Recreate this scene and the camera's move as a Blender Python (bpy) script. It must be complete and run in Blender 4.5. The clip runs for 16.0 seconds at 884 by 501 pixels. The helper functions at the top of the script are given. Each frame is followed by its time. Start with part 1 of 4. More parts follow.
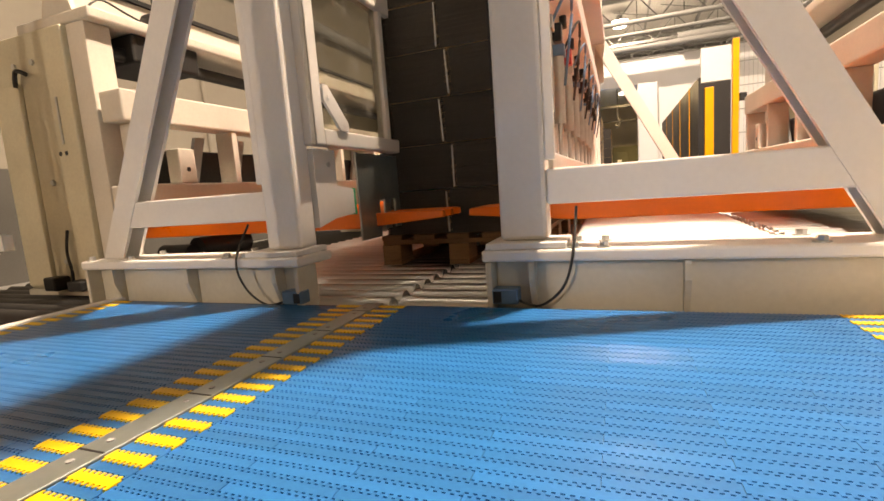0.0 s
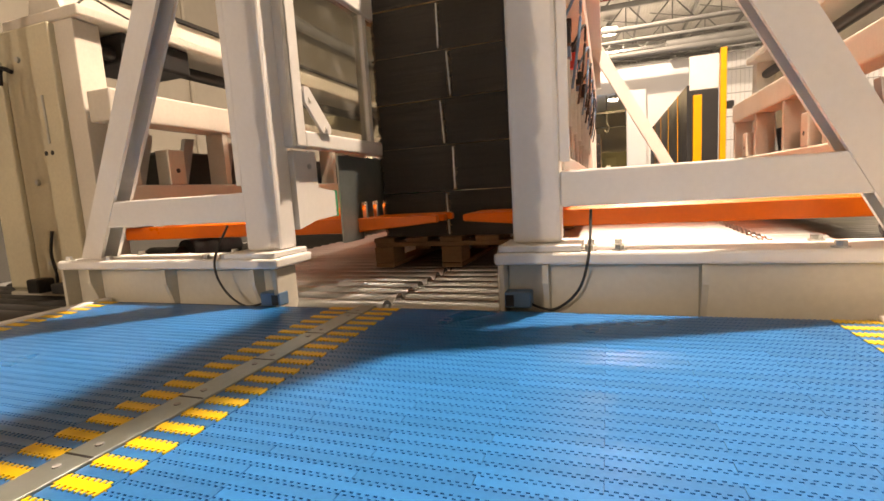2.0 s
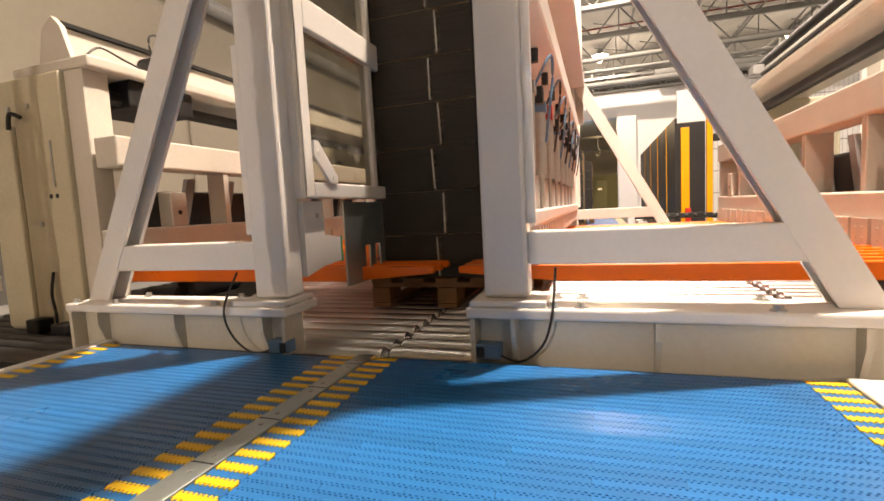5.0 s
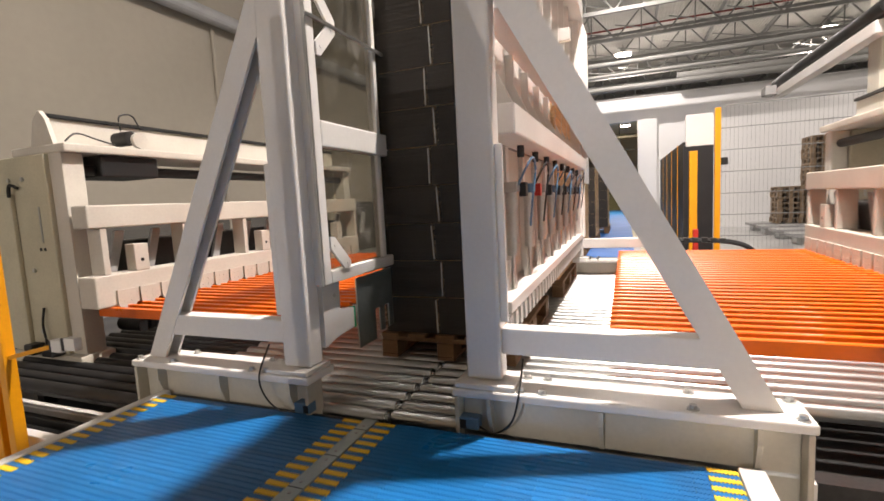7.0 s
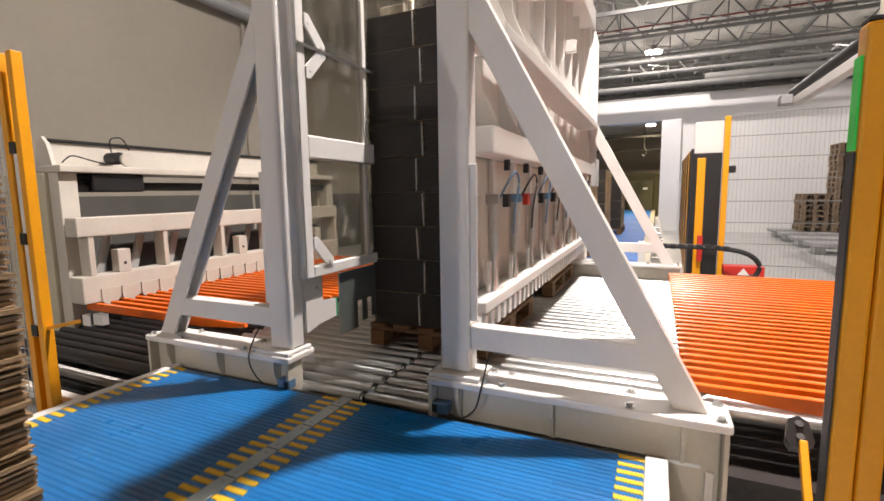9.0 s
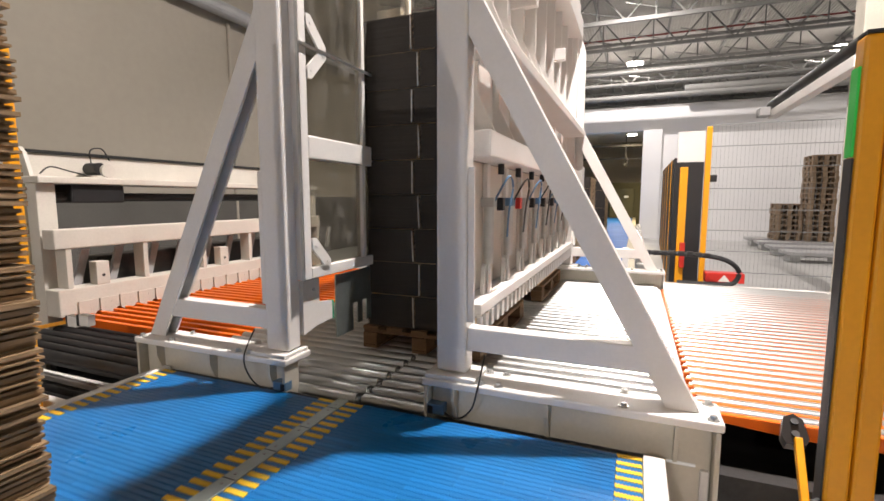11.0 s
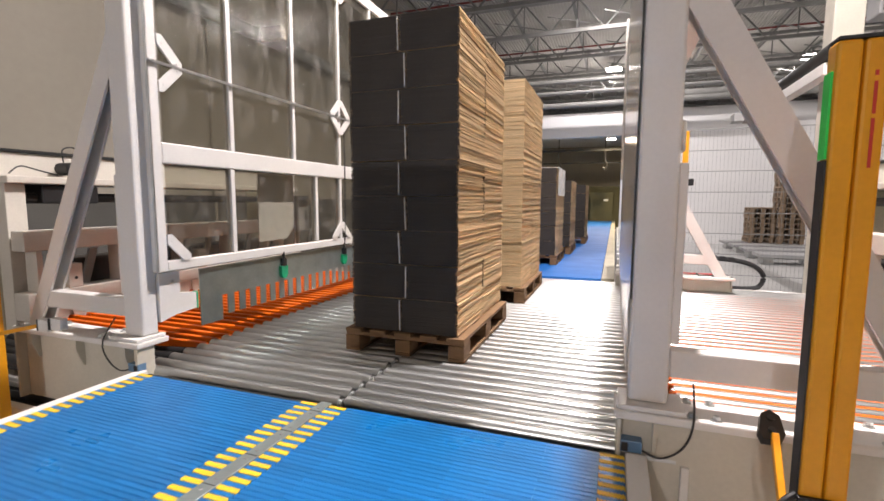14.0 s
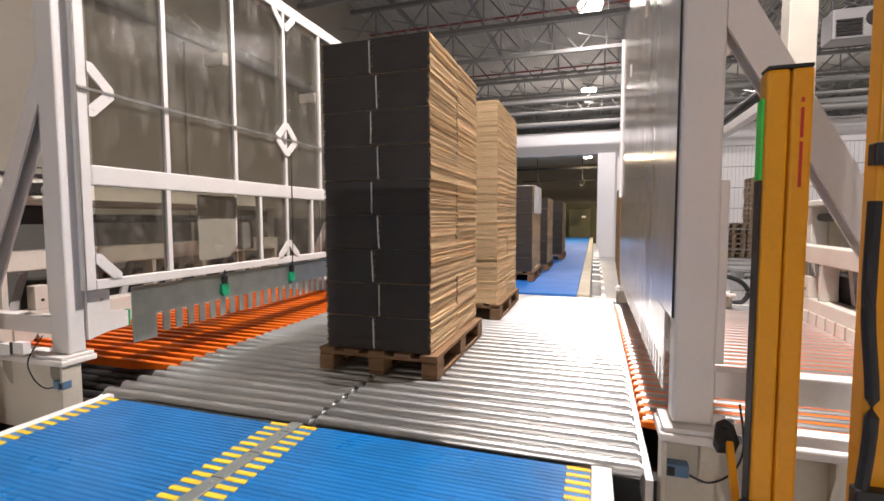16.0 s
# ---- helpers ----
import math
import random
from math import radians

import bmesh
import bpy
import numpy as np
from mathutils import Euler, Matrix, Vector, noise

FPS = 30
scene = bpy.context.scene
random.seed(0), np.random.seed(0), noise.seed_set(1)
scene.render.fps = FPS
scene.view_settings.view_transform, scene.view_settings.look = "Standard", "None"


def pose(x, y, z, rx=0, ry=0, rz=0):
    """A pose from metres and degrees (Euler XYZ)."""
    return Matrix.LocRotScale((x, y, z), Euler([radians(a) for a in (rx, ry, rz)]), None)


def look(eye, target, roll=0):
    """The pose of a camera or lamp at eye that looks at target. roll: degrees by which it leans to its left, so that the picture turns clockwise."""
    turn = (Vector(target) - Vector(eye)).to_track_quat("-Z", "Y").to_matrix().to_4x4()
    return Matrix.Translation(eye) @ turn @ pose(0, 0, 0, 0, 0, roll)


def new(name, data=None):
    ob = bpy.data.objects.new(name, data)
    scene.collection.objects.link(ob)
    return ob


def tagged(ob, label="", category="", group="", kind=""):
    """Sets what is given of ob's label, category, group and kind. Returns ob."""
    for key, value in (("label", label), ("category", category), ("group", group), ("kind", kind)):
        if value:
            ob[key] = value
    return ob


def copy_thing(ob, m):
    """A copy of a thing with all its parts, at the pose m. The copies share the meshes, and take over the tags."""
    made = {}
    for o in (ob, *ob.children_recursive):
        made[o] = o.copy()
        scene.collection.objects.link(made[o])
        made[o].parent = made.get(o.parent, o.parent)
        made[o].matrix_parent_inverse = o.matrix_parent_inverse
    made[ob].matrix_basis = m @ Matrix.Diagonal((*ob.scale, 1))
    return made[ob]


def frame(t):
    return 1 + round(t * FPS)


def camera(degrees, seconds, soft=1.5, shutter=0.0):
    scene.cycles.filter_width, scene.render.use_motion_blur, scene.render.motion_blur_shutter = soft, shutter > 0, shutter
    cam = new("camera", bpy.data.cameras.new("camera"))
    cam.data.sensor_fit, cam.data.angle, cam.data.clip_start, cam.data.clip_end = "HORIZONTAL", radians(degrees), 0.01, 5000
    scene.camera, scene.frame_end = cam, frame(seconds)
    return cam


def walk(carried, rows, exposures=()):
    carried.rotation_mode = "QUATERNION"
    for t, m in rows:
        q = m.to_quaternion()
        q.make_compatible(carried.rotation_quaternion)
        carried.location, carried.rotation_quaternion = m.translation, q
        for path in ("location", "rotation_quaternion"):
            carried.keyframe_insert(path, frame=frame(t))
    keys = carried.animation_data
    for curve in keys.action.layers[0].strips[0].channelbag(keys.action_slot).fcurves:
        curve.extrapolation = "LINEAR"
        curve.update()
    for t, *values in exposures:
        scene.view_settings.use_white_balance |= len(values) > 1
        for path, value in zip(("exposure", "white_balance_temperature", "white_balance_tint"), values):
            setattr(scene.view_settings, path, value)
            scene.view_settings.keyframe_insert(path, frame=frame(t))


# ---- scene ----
cam = camera(86.34, 16.0, soft=1.6, shutter=0.4)
PATH = [
    (0, (0.7599, -1.3330, 0.3600), (0.0500, 0.5185, 0.0993), -4.20),
    (0.5, (0.7376, -1.3329, 0.3620), (0.0374, 0.5244, 0.1165), -4.09),
    (1, (0.7415, -1.3347, 0.3667), (0.0542, 0.5279, 0.1255), -3.92),
    (1.5, (0.7419, -1.3341, 0.3618), (0.0669, 0.5329, 0.1195), -3.73),
    (2, (0.7413, -1.3325, 0.3574), (0.0749, 0.5366, 0.1079), -3.51),
    (2.5, (0.7388, -1.3294, 0.3575), (0.0824, 0.5425, 0.1024), -3.33),
    (3, (0.7358, -1.3266, 0.3552), (0.0896, 0.5480, 0.0939), -3.08),
    (5.5, (0.7727, -1.4491, 0.5610), (0.1361, 0.4396, 0.3958), -2.99),
    (6, (0.8359, -1.5332, 0.6684), (0.1755, 0.3468, 0.4966), -2.60),
    (6.5, (0.9125, -1.6077, 0.7922), (0.2318, 0.2630, 0.6002), -2.52),
    (7, (1.0026, -1.6473, 0.8970), (0.2730, 0.2032, 0.6890), -2.93),
    (7.5, (1.0901, -1.7197, 0.9606), (0.2761, 0.0976, 0.7739), -2.96),
    (8, (1.1945, -1.7670, 0.9895), (0.3266, 0.0259, 0.8099), -2.31),
    (8.5, (1.2697, -1.7558, 0.9936), (0.4096, 0.0377, 0.7847), -1.41),
    (9, (1.3271, -1.7937, 0.9812), (0.5054, 0.0134, 0.7380), -0.80),
    (11.5, (1.2450, -1.8372, 0.9655), (0.4932, 0.0041, 0.7551), 0.05),
    (12, (1.2384, -1.8389, 0.9679), (0.4786, -0.0003, 0.7627), 0.35),
    (12.5, (1.2668, -1.8652, 0.9735), (0.5024, -0.0281, 0.7724), 0.06),
    (13, (1.2472, -1.8464, 0.9686), (0.5081, 0.0002, 0.7595), 0.28),
    (13.5, (1.2447, -1.8396, 0.9596), (0.5373, 0.0189, 0.7462), 0.33),
    (14, (1.2527, -1.8394, 0.9569), (0.5700, 0.0290, 0.7495), 0.22),
    (14.5, (1.2721, -1.8352, 0.9608), (0.6089, 0.0433, 0.7832), -0.01),
    (15, (1.2925, -1.8574, 0.9745), (0.6429, 0.0292, 0.8369), -0.06),
    (15.5, (1.3068, -1.8601, 0.9700), (0.6744, 0.0328, 0.8387), -0.19),
    (16, (1.3193, -1.8557, 0.9624), (0.7059, 0.0432, 0.8287), -0.15),
]
walk(cam, [(t, look(eye, target, roll)) for t, eye, target, roll in PATH], exposures=[(0.0, 0.2, 9300, 19), (3.2, 0.2, 9300, 20), (5.5, 0.03, 8000, 18), (7.0, -0.2, 6900, 15), (9.0, -0.27, 6750, 16), (11.5, -0.22, 6650, 15), (14.0, -0.24, 6500, 17), (16.0, -0.4, 6600, 19)])

# ---- world and lamps ----
world = bpy.data.worlds.new("hall_world")
scene.world = world
world.use_nodes = True
world.node_tree.nodes["Background"].inputs[0].default_value = (0.9, 0.92, 1.0, 1)
world.node_tree.nodes["Background"].inputs[1].default_value = 0.3

FLOOR = -0.45
ROOF = 8.0
# Rows behind the camera and at x 9.2 are unseen lamps added as fill.
LAMPS_AND_FILL = [(1.54, 1.55, 7.3, 1440), (1.08, 13.7, 7.3, 580), (0.93, 23.7, 7.3, 600), (-0.6, -11.0, 7.3, 70), (-1.6, -22.0, 7.3, 3100)] + [(9.2, y, 7.3, p) for y, p in ((-11.0, 120), (1.4, 40), (12.5, 280), (24.4, 330))]


# ---- materials ----
def material(name, color, rough=0.5, metal=0.0, vary=0.12, scale=3.0, fine=60.0, bump=0.1, spread=0.0, island=0.0, stretch=(1, 1, 1), rough_vary=0.1, dirt=None):
    """A paint, plastic or metal with stains at a large scale, grain at a small one and fine relief."""
    m = bpy.data.materials.new(name)
    m.use_nodes = True
    nt = m.node_tree
    b = nt.nodes["Principled BSDF"]
    co = nt.nodes.new("ShaderNodeTexCoord")
    mp = nt.nodes.new("ShaderNodeMapping")
    mp.inputs["Scale"].default_value = stretch
    nt.links.new(co.outputs["Object"], mp.inputs["Vector"])
    big = nt.nodes.new("ShaderNodeTexNoise")
    big.inputs["Scale"].default_value, big.inputs["Detail"].default_value = scale, 6
    small = nt.nodes.new("ShaderNodeTexNoise")
    small.inputs["Scale"].default_value, small.inputs["Detail"].default_value = fine, 3
    for n in (big, small):
        nt.links.new(mp.outputs["Vector"], n.inputs["Vector"])
    add = nt.nodes.new("ShaderNodeMath")
    add.operation = "ADD"
    nt.links.new(big.outputs["Fac"], add.inputs[0])
    half = nt.nodes.new("ShaderNodeMath")
    half.operation = "MULTIPLY"
    half.inputs[1].default_value = 0.4
    nt.links.new(small.outputs["Fac"], half.inputs[0])
    nt.links.new(half.outputs[0], add.inputs[1])
    last = add.outputs[0]
    for amount, node, socket in ((spread, "ShaderNodeObjectInfo", "Random"), (island, "ShaderNodeNewGeometry", "Random Per Island")):
        if amount:
            info = nt.nodes.new(node)
            mul = nt.nodes.new("ShaderNodeMath")
            mul.operation = "MULTIPLY_ADD"
            mul.inputs[1].default_value = amount
            nt.links.new(info.outputs[socket], mul.inputs[0])
            nt.links.new(last, mul.inputs[2])
            last = mul.outputs[0]
    top = 0.95 + spread + island
    ramp = nt.nodes.new("ShaderNodeMapRange")
    ramp.inputs["From Min"].default_value, ramp.inputs["From Max"].default_value = 0.4, top
    nt.links.new(last, ramp.inputs["Value"])
    mix = nt.nodes.new("ShaderNodeMix")
    mix.data_type = "RGBA"
    c = Vector(color)
    dark = dirt or tuple(c * (1 - 1.6 * vary))
    mix.inputs["A"].default_value = (*dark, 1)
    mix.inputs["B"].default_value = (*[min(1, v * (1 + 0.6 * vary)) for v in c], 1)
    nt.links.new(ramp.outputs["Result"], mix.inputs["Factor"])
    nt.links.new(mix.outputs["Result"], b.inputs["Base Color"])
    rr = nt.nodes.new("ShaderNodeMapRange")
    rr.inputs["To Min"].default_value, rr.inputs["To Max"].default_value = min(1, rough + rough_vary), max(0.03, rough - rough_vary)
    nt.links.new(big.outputs["Fac"], rr.inputs["Value"])
    nt.links.new(rr.outputs["Result"], b.inputs["Roughness"])
    b.inputs["Metallic"].default_value = metal
    if bump:
        bp = nt.nodes.new("ShaderNodeBump")
        bp.inputs["Strength"].default_value, bp.inputs["Distance"].default_value = bump, 0.004
        nt.links.new(last, bp.inputs["Height"])
        nt.links.new(bp.outputs["Normal"], b.inputs["Normal"])
    return m


def glow(name, color, strength):
    m = bpy.data.materials.new(name)
    m.use_nodes = True
    b = m.node_tree.nodes["Principled BSDF"]
    b.inputs["Base Color"].default_value = (*color, 1)
    b.inputs["Emission Color"].default_value = (*color, 1)
    b.inputs["Emission Strength"].default_value = strength
    return m


def glass(name, tint=(0.66, 0.65, 0.60), rough=0.06):
    m = bpy.data.materials.new(name)
    m.use_nodes = True
    nt = m.node_tree
    nt.nodes.remove(nt.nodes["Principled BSDF"])
    clear = nt.nodes.new("ShaderNodeBsdfTransparent")
    clear.inputs[0].default_value = (*tint, 1)
    gloss = nt.nodes.new("ShaderNodeBsdfGlossy")
    gloss.inputs["Roughness"].default_value = rough
    lw = nt.nodes.new("ShaderNodeLayerWeight")
    lw.inputs["Blend"].default_value = 0.5
    pw = nt.nodes.new("ShaderNodeMath")
    pw.operation = "POWER"
    pw.inputs[1].default_value = 4.0
    nt.links.new(lw.outputs["Facing"], pw.inputs[0])
    fr = nt.nodes.new("ShaderNodeMath")
    fr.operation = "MULTIPLY_ADD"
    fr.inputs[1].default_value, fr.inputs[2].default_value = 0.5, 0.03
    nt.links.new(pw.outputs[0], fr.inputs[0])
    ripple = nt.nodes.new("ShaderNodeTexNoise")
    ripple.inputs["Scale"].default_value, ripple.inputs["Detail"].default_value = 14, 4
    bump = nt.nodes.new("ShaderNodeBump")
    bump.inputs["Strength"].default_value, bump.inputs["Distance"].default_value = 0.5, 0.01
    nt.links.new(ripple.outputs["Fac"], bump.inputs["Height"])
    nt.links.new(bump.outputs["Normal"], gloss.inputs["Normal"])
    # pale blotches: real scuffs plus a mottled reflection painted in as diffuse colour
    scuff_sheen = nt.nodes.new("ShaderNodeBsdfDiffuse")
    scuff_sheen.inputs[0].default_value = (0.6, 0.57, 0.52, 1)
    ns = nt.nodes.new("ShaderNodeTexNoise")
    ns.inputs["Scale"].default_value, ns.inputs["Detail"].default_value = 5, 6
    mr = nt.nodes.new("ShaderNodeMapRange")
    mr.inputs["From Min"].default_value, mr.inputs["From Max"].default_value = 0.52, 0.75
    mr.inputs["To Min"].default_value, mr.inputs["To Max"].default_value = 0.02, 0.2
    nt.links.new(ns.outputs["Fac"], mr.inputs["Value"])
    m1, m2 = nt.nodes.new("ShaderNodeMixShader"), nt.nodes.new("ShaderNodeMixShader")
    nt.links.new(mr.outputs[0], m1.inputs[0])
    nt.links.new(clear.outputs[0], m1.inputs[1])
    nt.links.new(scuff_sheen.outputs[0], m1.inputs[2])
    nt.links.new(fr.outputs[0], m2.inputs[0])
    nt.links.new(m1.outputs[0], m2.inputs[1])
    nt.links.new(gloss.outputs[0], m2.inputs[2])
    nt.links.new(m2.outputs[0], nt.nodes["Material Output"].inputs["Surface"])
    return m


WHITE = material("white_paint", (0.72, 0.70, 0.67), 0.38, vary=0.06, scale=2.2, bump=0.05)
CARRIAGE = material("dull_cream_paint", (0.60, 0.565, 0.50), 0.45, vary=0.1, scale=2.2, bump=0.05)
CREAM = material("cream_paint", (0.56, 0.53, 0.45), 0.45, vary=0.1, scale=2.5, bump=0.05)
BEIGE = material("beige_paint", (0.54, 0.50, 0.37), 0.5, vary=0.14, scale=2.0)
GREY = material("grey_paint", (0.36, 0.36, 0.36), 0.5, vary=0.12)
STEEL = material("brushed_steel", (0.52, 0.53, 0.52), 0.34, 0.9, vary=0.14, scale=3, stretch=(0.6, 6, 6), bump=0.05, spread=0.25)
ROLLER = material("zinc_plated_roller", (0.60, 0.61, 0.60), 0.32, 0.95, vary=0.16, scale=3, stretch=(0.6, 6, 6), bump=0.05, spread=0.35)
GALV = material("galvanised_plate", (0.42, 0.48, 0.47), 0.38, 0.85, vary=0.12, scale=6)
SHEET = material("polished_sheet", (0.93, 0.92, 0.92), 0.2, 0.5, vary=0.16, scale=3.5, fine=11, stretch=(1, 1.6, 0.6), bump=0.3, rough_vary=0.12)
ORANGE = material("orange_paint", (0.86, 0.155, 0.006), 0.3, vary=0.12, scale=4, spread=0.12)
YELLOW = material("yellow_paint", (0.80, 0.34, 0.008), 0.38, vary=0.1)
TOOTH = material("yellow_plastic", (0.85, 0.52, 0.02), 0.45, vary=0.16, scale=8, spread=0.3)
BLUE = material("blue_plastic", (0.004, 0.15, 0.42), 0.32, vary=0.3, scale=4, fine=90, spread=0.3, island=0.1, bump=0.2, rough_vary=0.16)
BLUE_FAR = material("blue_plastic_far", (0.006, 0.13, 0.46), 0.65, vary=0.15, scale=2)
BLACK = material("black_rubber", (0.014, 0.014, 0.015), 0.5, vary=0.3)
DARK = material("dark_steel", (0.05, 0.05, 0.05), 0.45, 0.6, vary=0.3)
RED = material("red_plastic", (0.55, 0.03, 0.02), 0.4)
GREEN = material("green_plastic", (0.0, 0.35, 0.16), 0.4)
LIT_GREEN = glow("lit_green", (0.01, 0.5, 0.06), 0.15)
BOXBLUE = material("blue_enamel", (0.1, 0.2, 0.33), 0.4, vary=0.12)
KRAFT = material("brown_corrugated_edge", (0.30, 0.19, 0.095), 0.85, vary=0.45, scale=2.5, fine=80, stretch=(1, 1, 40), spread=0.15, bump=0.5)
BOARD = material("cardboard_edge", (0.80, 0.58, 0.33), 0.85, vary=0.34, scale=3.0, fine=70, stretch=(1, 1, 60), spread=0.12, bump=0.15)
PRINT = material("dark_printed_board", (0.032, 0.025, 0.019), 0.6, vary=0.25, scale=3, bump=0.05)
SLIT = material("white_slit", (0.75, 0.74, 0.7), 0.7)
WOOD = material("pallet_wood", (0.20, 0.11, 0.05), 0.8, vary=0.3, scale=5, fine=40, stretch=(1, 1, 5), spread=0.4, bump=0.35)
WOOD_GREY = material("weathered_pallet_wood", (0.27, 0.19, 0.12), 0.85, vary=0.3, scale=5, spread=0.6, bump=0.3)
CONCRETE = material("concrete_floor", (0.42, 0.42, 0.41), 0.42, vary=0.14, scale=0.8, fine=20, bump=0.05)
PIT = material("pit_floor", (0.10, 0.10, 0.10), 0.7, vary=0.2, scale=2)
PLASTER = material("beige_wall", (0.36, 0.325, 0.27), 0.9, vary=0.06, scale=0.5, fine=8)
PANELWALL = material("white_wall_panel", (0.76, 0.76, 0.76), 0.6, vary=0.05, scale=0.7)
ROOFING = material("roof_sheet", (0.46, 0.445, 0.41), 0.7, vary=0.12, scale=1.0)
TRUSS = material("truss_paint", (0.22, 0.22, 0.21), 0.6, vary=0.1)
REDPIPE = material("red_pipe", (0.24, 0.05, 0.04), 0.5)
OLIVE = material("olive_curtain", (0.075, 0.07, 0.03), 0.7, vary=0.3, scale=0.8)
GLASS = glass("scuffed_panel_with_sheen")
LAMPGLASS = glow("lamp_glass", (1.0, 0.95, 0.86), 25)
WIRE = material("wire_mesh_steel", (0.28, 0.29, 0.29), 0.5, 0.5)


# ---- building helpers ----
def box(bm, x0, x1, y0, y1, z0, z1, bevel=0.0):
    r = bmesh.ops.create_cube(bm, size=1)
    vs = r["verts"]
    for v in vs:
        v.co = Vector(((x0 + x1) / 2 + v.co.x * (x1 - x0), (y0 + y1) / 2 + v.co.y * (y1 - y0), (z0 + z1) / 2 + v.co.z * (z1 - z0)))
    if bevel:
        es = list({e for v in vs for e in v.link_edges})
        bmesh.ops.bevel(bm, geom=es, offset=bevel, segments=2, affect="EDGES", profile=0.5)
    return bm


def beam(bm, p0, p1, w, h, up=(0, 0, 1), bevel=0.0):
    """A bar of section w (sideways) by h (along up) from p0 to p1."""
    p0, p1 = Vector(p0), Vector(p1)
    d = (p1 - p0).normalized()
    side = d.cross(Vector(up)).normalized()
    upv = side.cross(d)
    vs = bmesh.ops.create_cube(bm, size=1)["verts"]
    for v in vs:
        c = v.co.copy()
        v.co = (p0 if c.y < 0 else p1) + side * (c.x * w) + upv * (c.z * h)
    if bevel:
        es = list({e for v in vs for e in v.link_edges})
        bmesh.ops.bevel(bm, geom=es, offset=bevel, segments=2, affect="EDGES", profile=0.5)
    return bm


def rod(bm, p0, p1, r, n=12, r2=None):
    p0, p1 = Vector(p0), Vector(p1)
    d = p1 - p0
    m = Matrix.Translation((p0 + p1) / 2) @ d.to_track_quat("Z", "Y").to_matrix().to_4x4()
    bmesh.ops.create_cone(bm, cap_ends=True, segments=n, radius1=r, radius2=r if r2 is None else r2, depth=d.length, matrix=m)
    return bm


def plate(bm, pts, normal, thick):
    """A flat plate cut to the outline pts, thick along normal."""
    n = Vector(normal).normalized() * thick
    a = [bm.verts.new(Vector(p)) for p in pts]
    b = [bm.verts.new(Vector(p) + n) for p in pts]
    bm.faces.new(a)
    bm.faces.new(b[::-1])
    for i in range(len(a)):
        j = (i + 1) % len(a)
        bm.faces.new((a[j], a[i], b[i], b[j]))
    bmesh.ops.recalc_face_normals(bm, faces=bm.faces[:])
    return bm


def tube(bm, pts, r, n=8):
    """A bent cable through pts, smoothed."""
    pts = [Vector(p) for p in pts]
    fine = []
    for i in range(len(pts) - 1):
        a, b, c, d = pts[max(i - 1, 0)], pts[i], pts[i + 1], pts[min(i + 2, len(pts) - 1)]
        for k in range(6):
            u = k / 6
            fine.append(0.5 * (2 * b + (c - a) * u + (2 * a - 5 * b + 4 * c - d) * u * u + (3 * b - a - 3 * c + d) * u ** 3))
    fine.append(pts[-1])
    rings = []
    for i, p in enumerate(fine):
        t = (fine[min(i + 1, len(fine) - 1)] - fine[max(i - 1, 0)]).normalized()
        q = t.to_track_quat("Z", "Y")
        rings.append([bm.verts.new(p + q @ Vector((r * math.cos(2 * math.pi * k / n), r * math.sin(2 * math.pi * k / n), 0))) for k in range(n)])
    for a, b in zip(rings, rings[1:]):
        for k in range(n):
            bm.faces.new((a[k], a[(k + 1) % n], b[(k + 1) % n], b[k]))
    bm.faces.new(rings[0][::-1])
    bm.faces.new(rings[-1])
    return bm


def mesh_of(name, bm, mats, smooth=False):
    me = bpy.data.meshes.new(name)
    bm.to_mesh(me)
    bm.free()
    for m in (mats if isinstance(mats, (list, tuple)) else [mats]):
        me.materials.append(m)
    if smooth:
        me.shade_smooth()
        me.set_sharp_from_angle(angle=0.7)
    return me


def part(name, bm, mat, parent=None, label="", smooth=False):
    ob = new(name, mesh_of(name, bm, mat, smooth))
    ob.parent = parent
    return tagged(ob, label)


def share(name, me, parent, x=0, y=0, z=0, rz=0):
    ob = new(name, me)
    ob.parent = parent
    ob.location = (x, y, z)
    ob.rotation_euler = (0, 0, rz)
    return ob


def thing(name, label, category, group="", at=(0, 0, 0)):
    e = new(name)
    e.location = at
    return tagged(e, label, category, group)


def setting(name, bm, mat, label=""):
    return tagged(part(name, bm, mat), label, "", "", "structure")


B = bmesh.new

# ---- hall ----
setting("floor", box(B(), -6.5, 16, -30, 44, FLOOR - 0.3, FLOOR), CONCRETE, "smooth grey concrete hall floor")
# Thin sheet whose dark colour holds the shade under the machine
setting("pit_floor", box(B(), -5.6, 5.8, -0.2, 4.3, FLOOR + 0.002, FLOOR + 0.006), PIT, "floor sheet darkened for the shade under the machine")
setting("wall_west", box(B(), -6.8, -6.5, -30, 44, FLOOR, 9), PLASTER, "plain beige plastered hall wall")
setting("wall_east", box(B(), 16, 16.3, -30, 44, FLOOR, 9), PANELWALL, "white panelled hall wall")
# Flat dark strip stands in for a shadow along the lower wall
setting("wall_dado", box(B(), -6.5, -6.44, -4, 20, FLOOR, 1.0), material("wall_shadow_grey", (0.11, 0.105, 0.095), 0.8, vary=0.15, scale=1.0), "dark grey band painted as shadow on the lower wall")
setting("wall_south", box(B(), -6.8, 16.3, -30.3, -30, FLOOR, 9), PLASTER, "beige hall wall behind the conveyor")
setting("wall_end", box(B(), -6.8, 16.3, 44, 44.3, FLOOR, 9), PLASTER, "grey end wall of the hall")
bm = B()
box(bm, -6.5, -2.4, 16.5, 16.9, FLOOR, 4.1)
box(bm, 2.0, 16, 16.5, 16.9, FLOOR, 4.1)
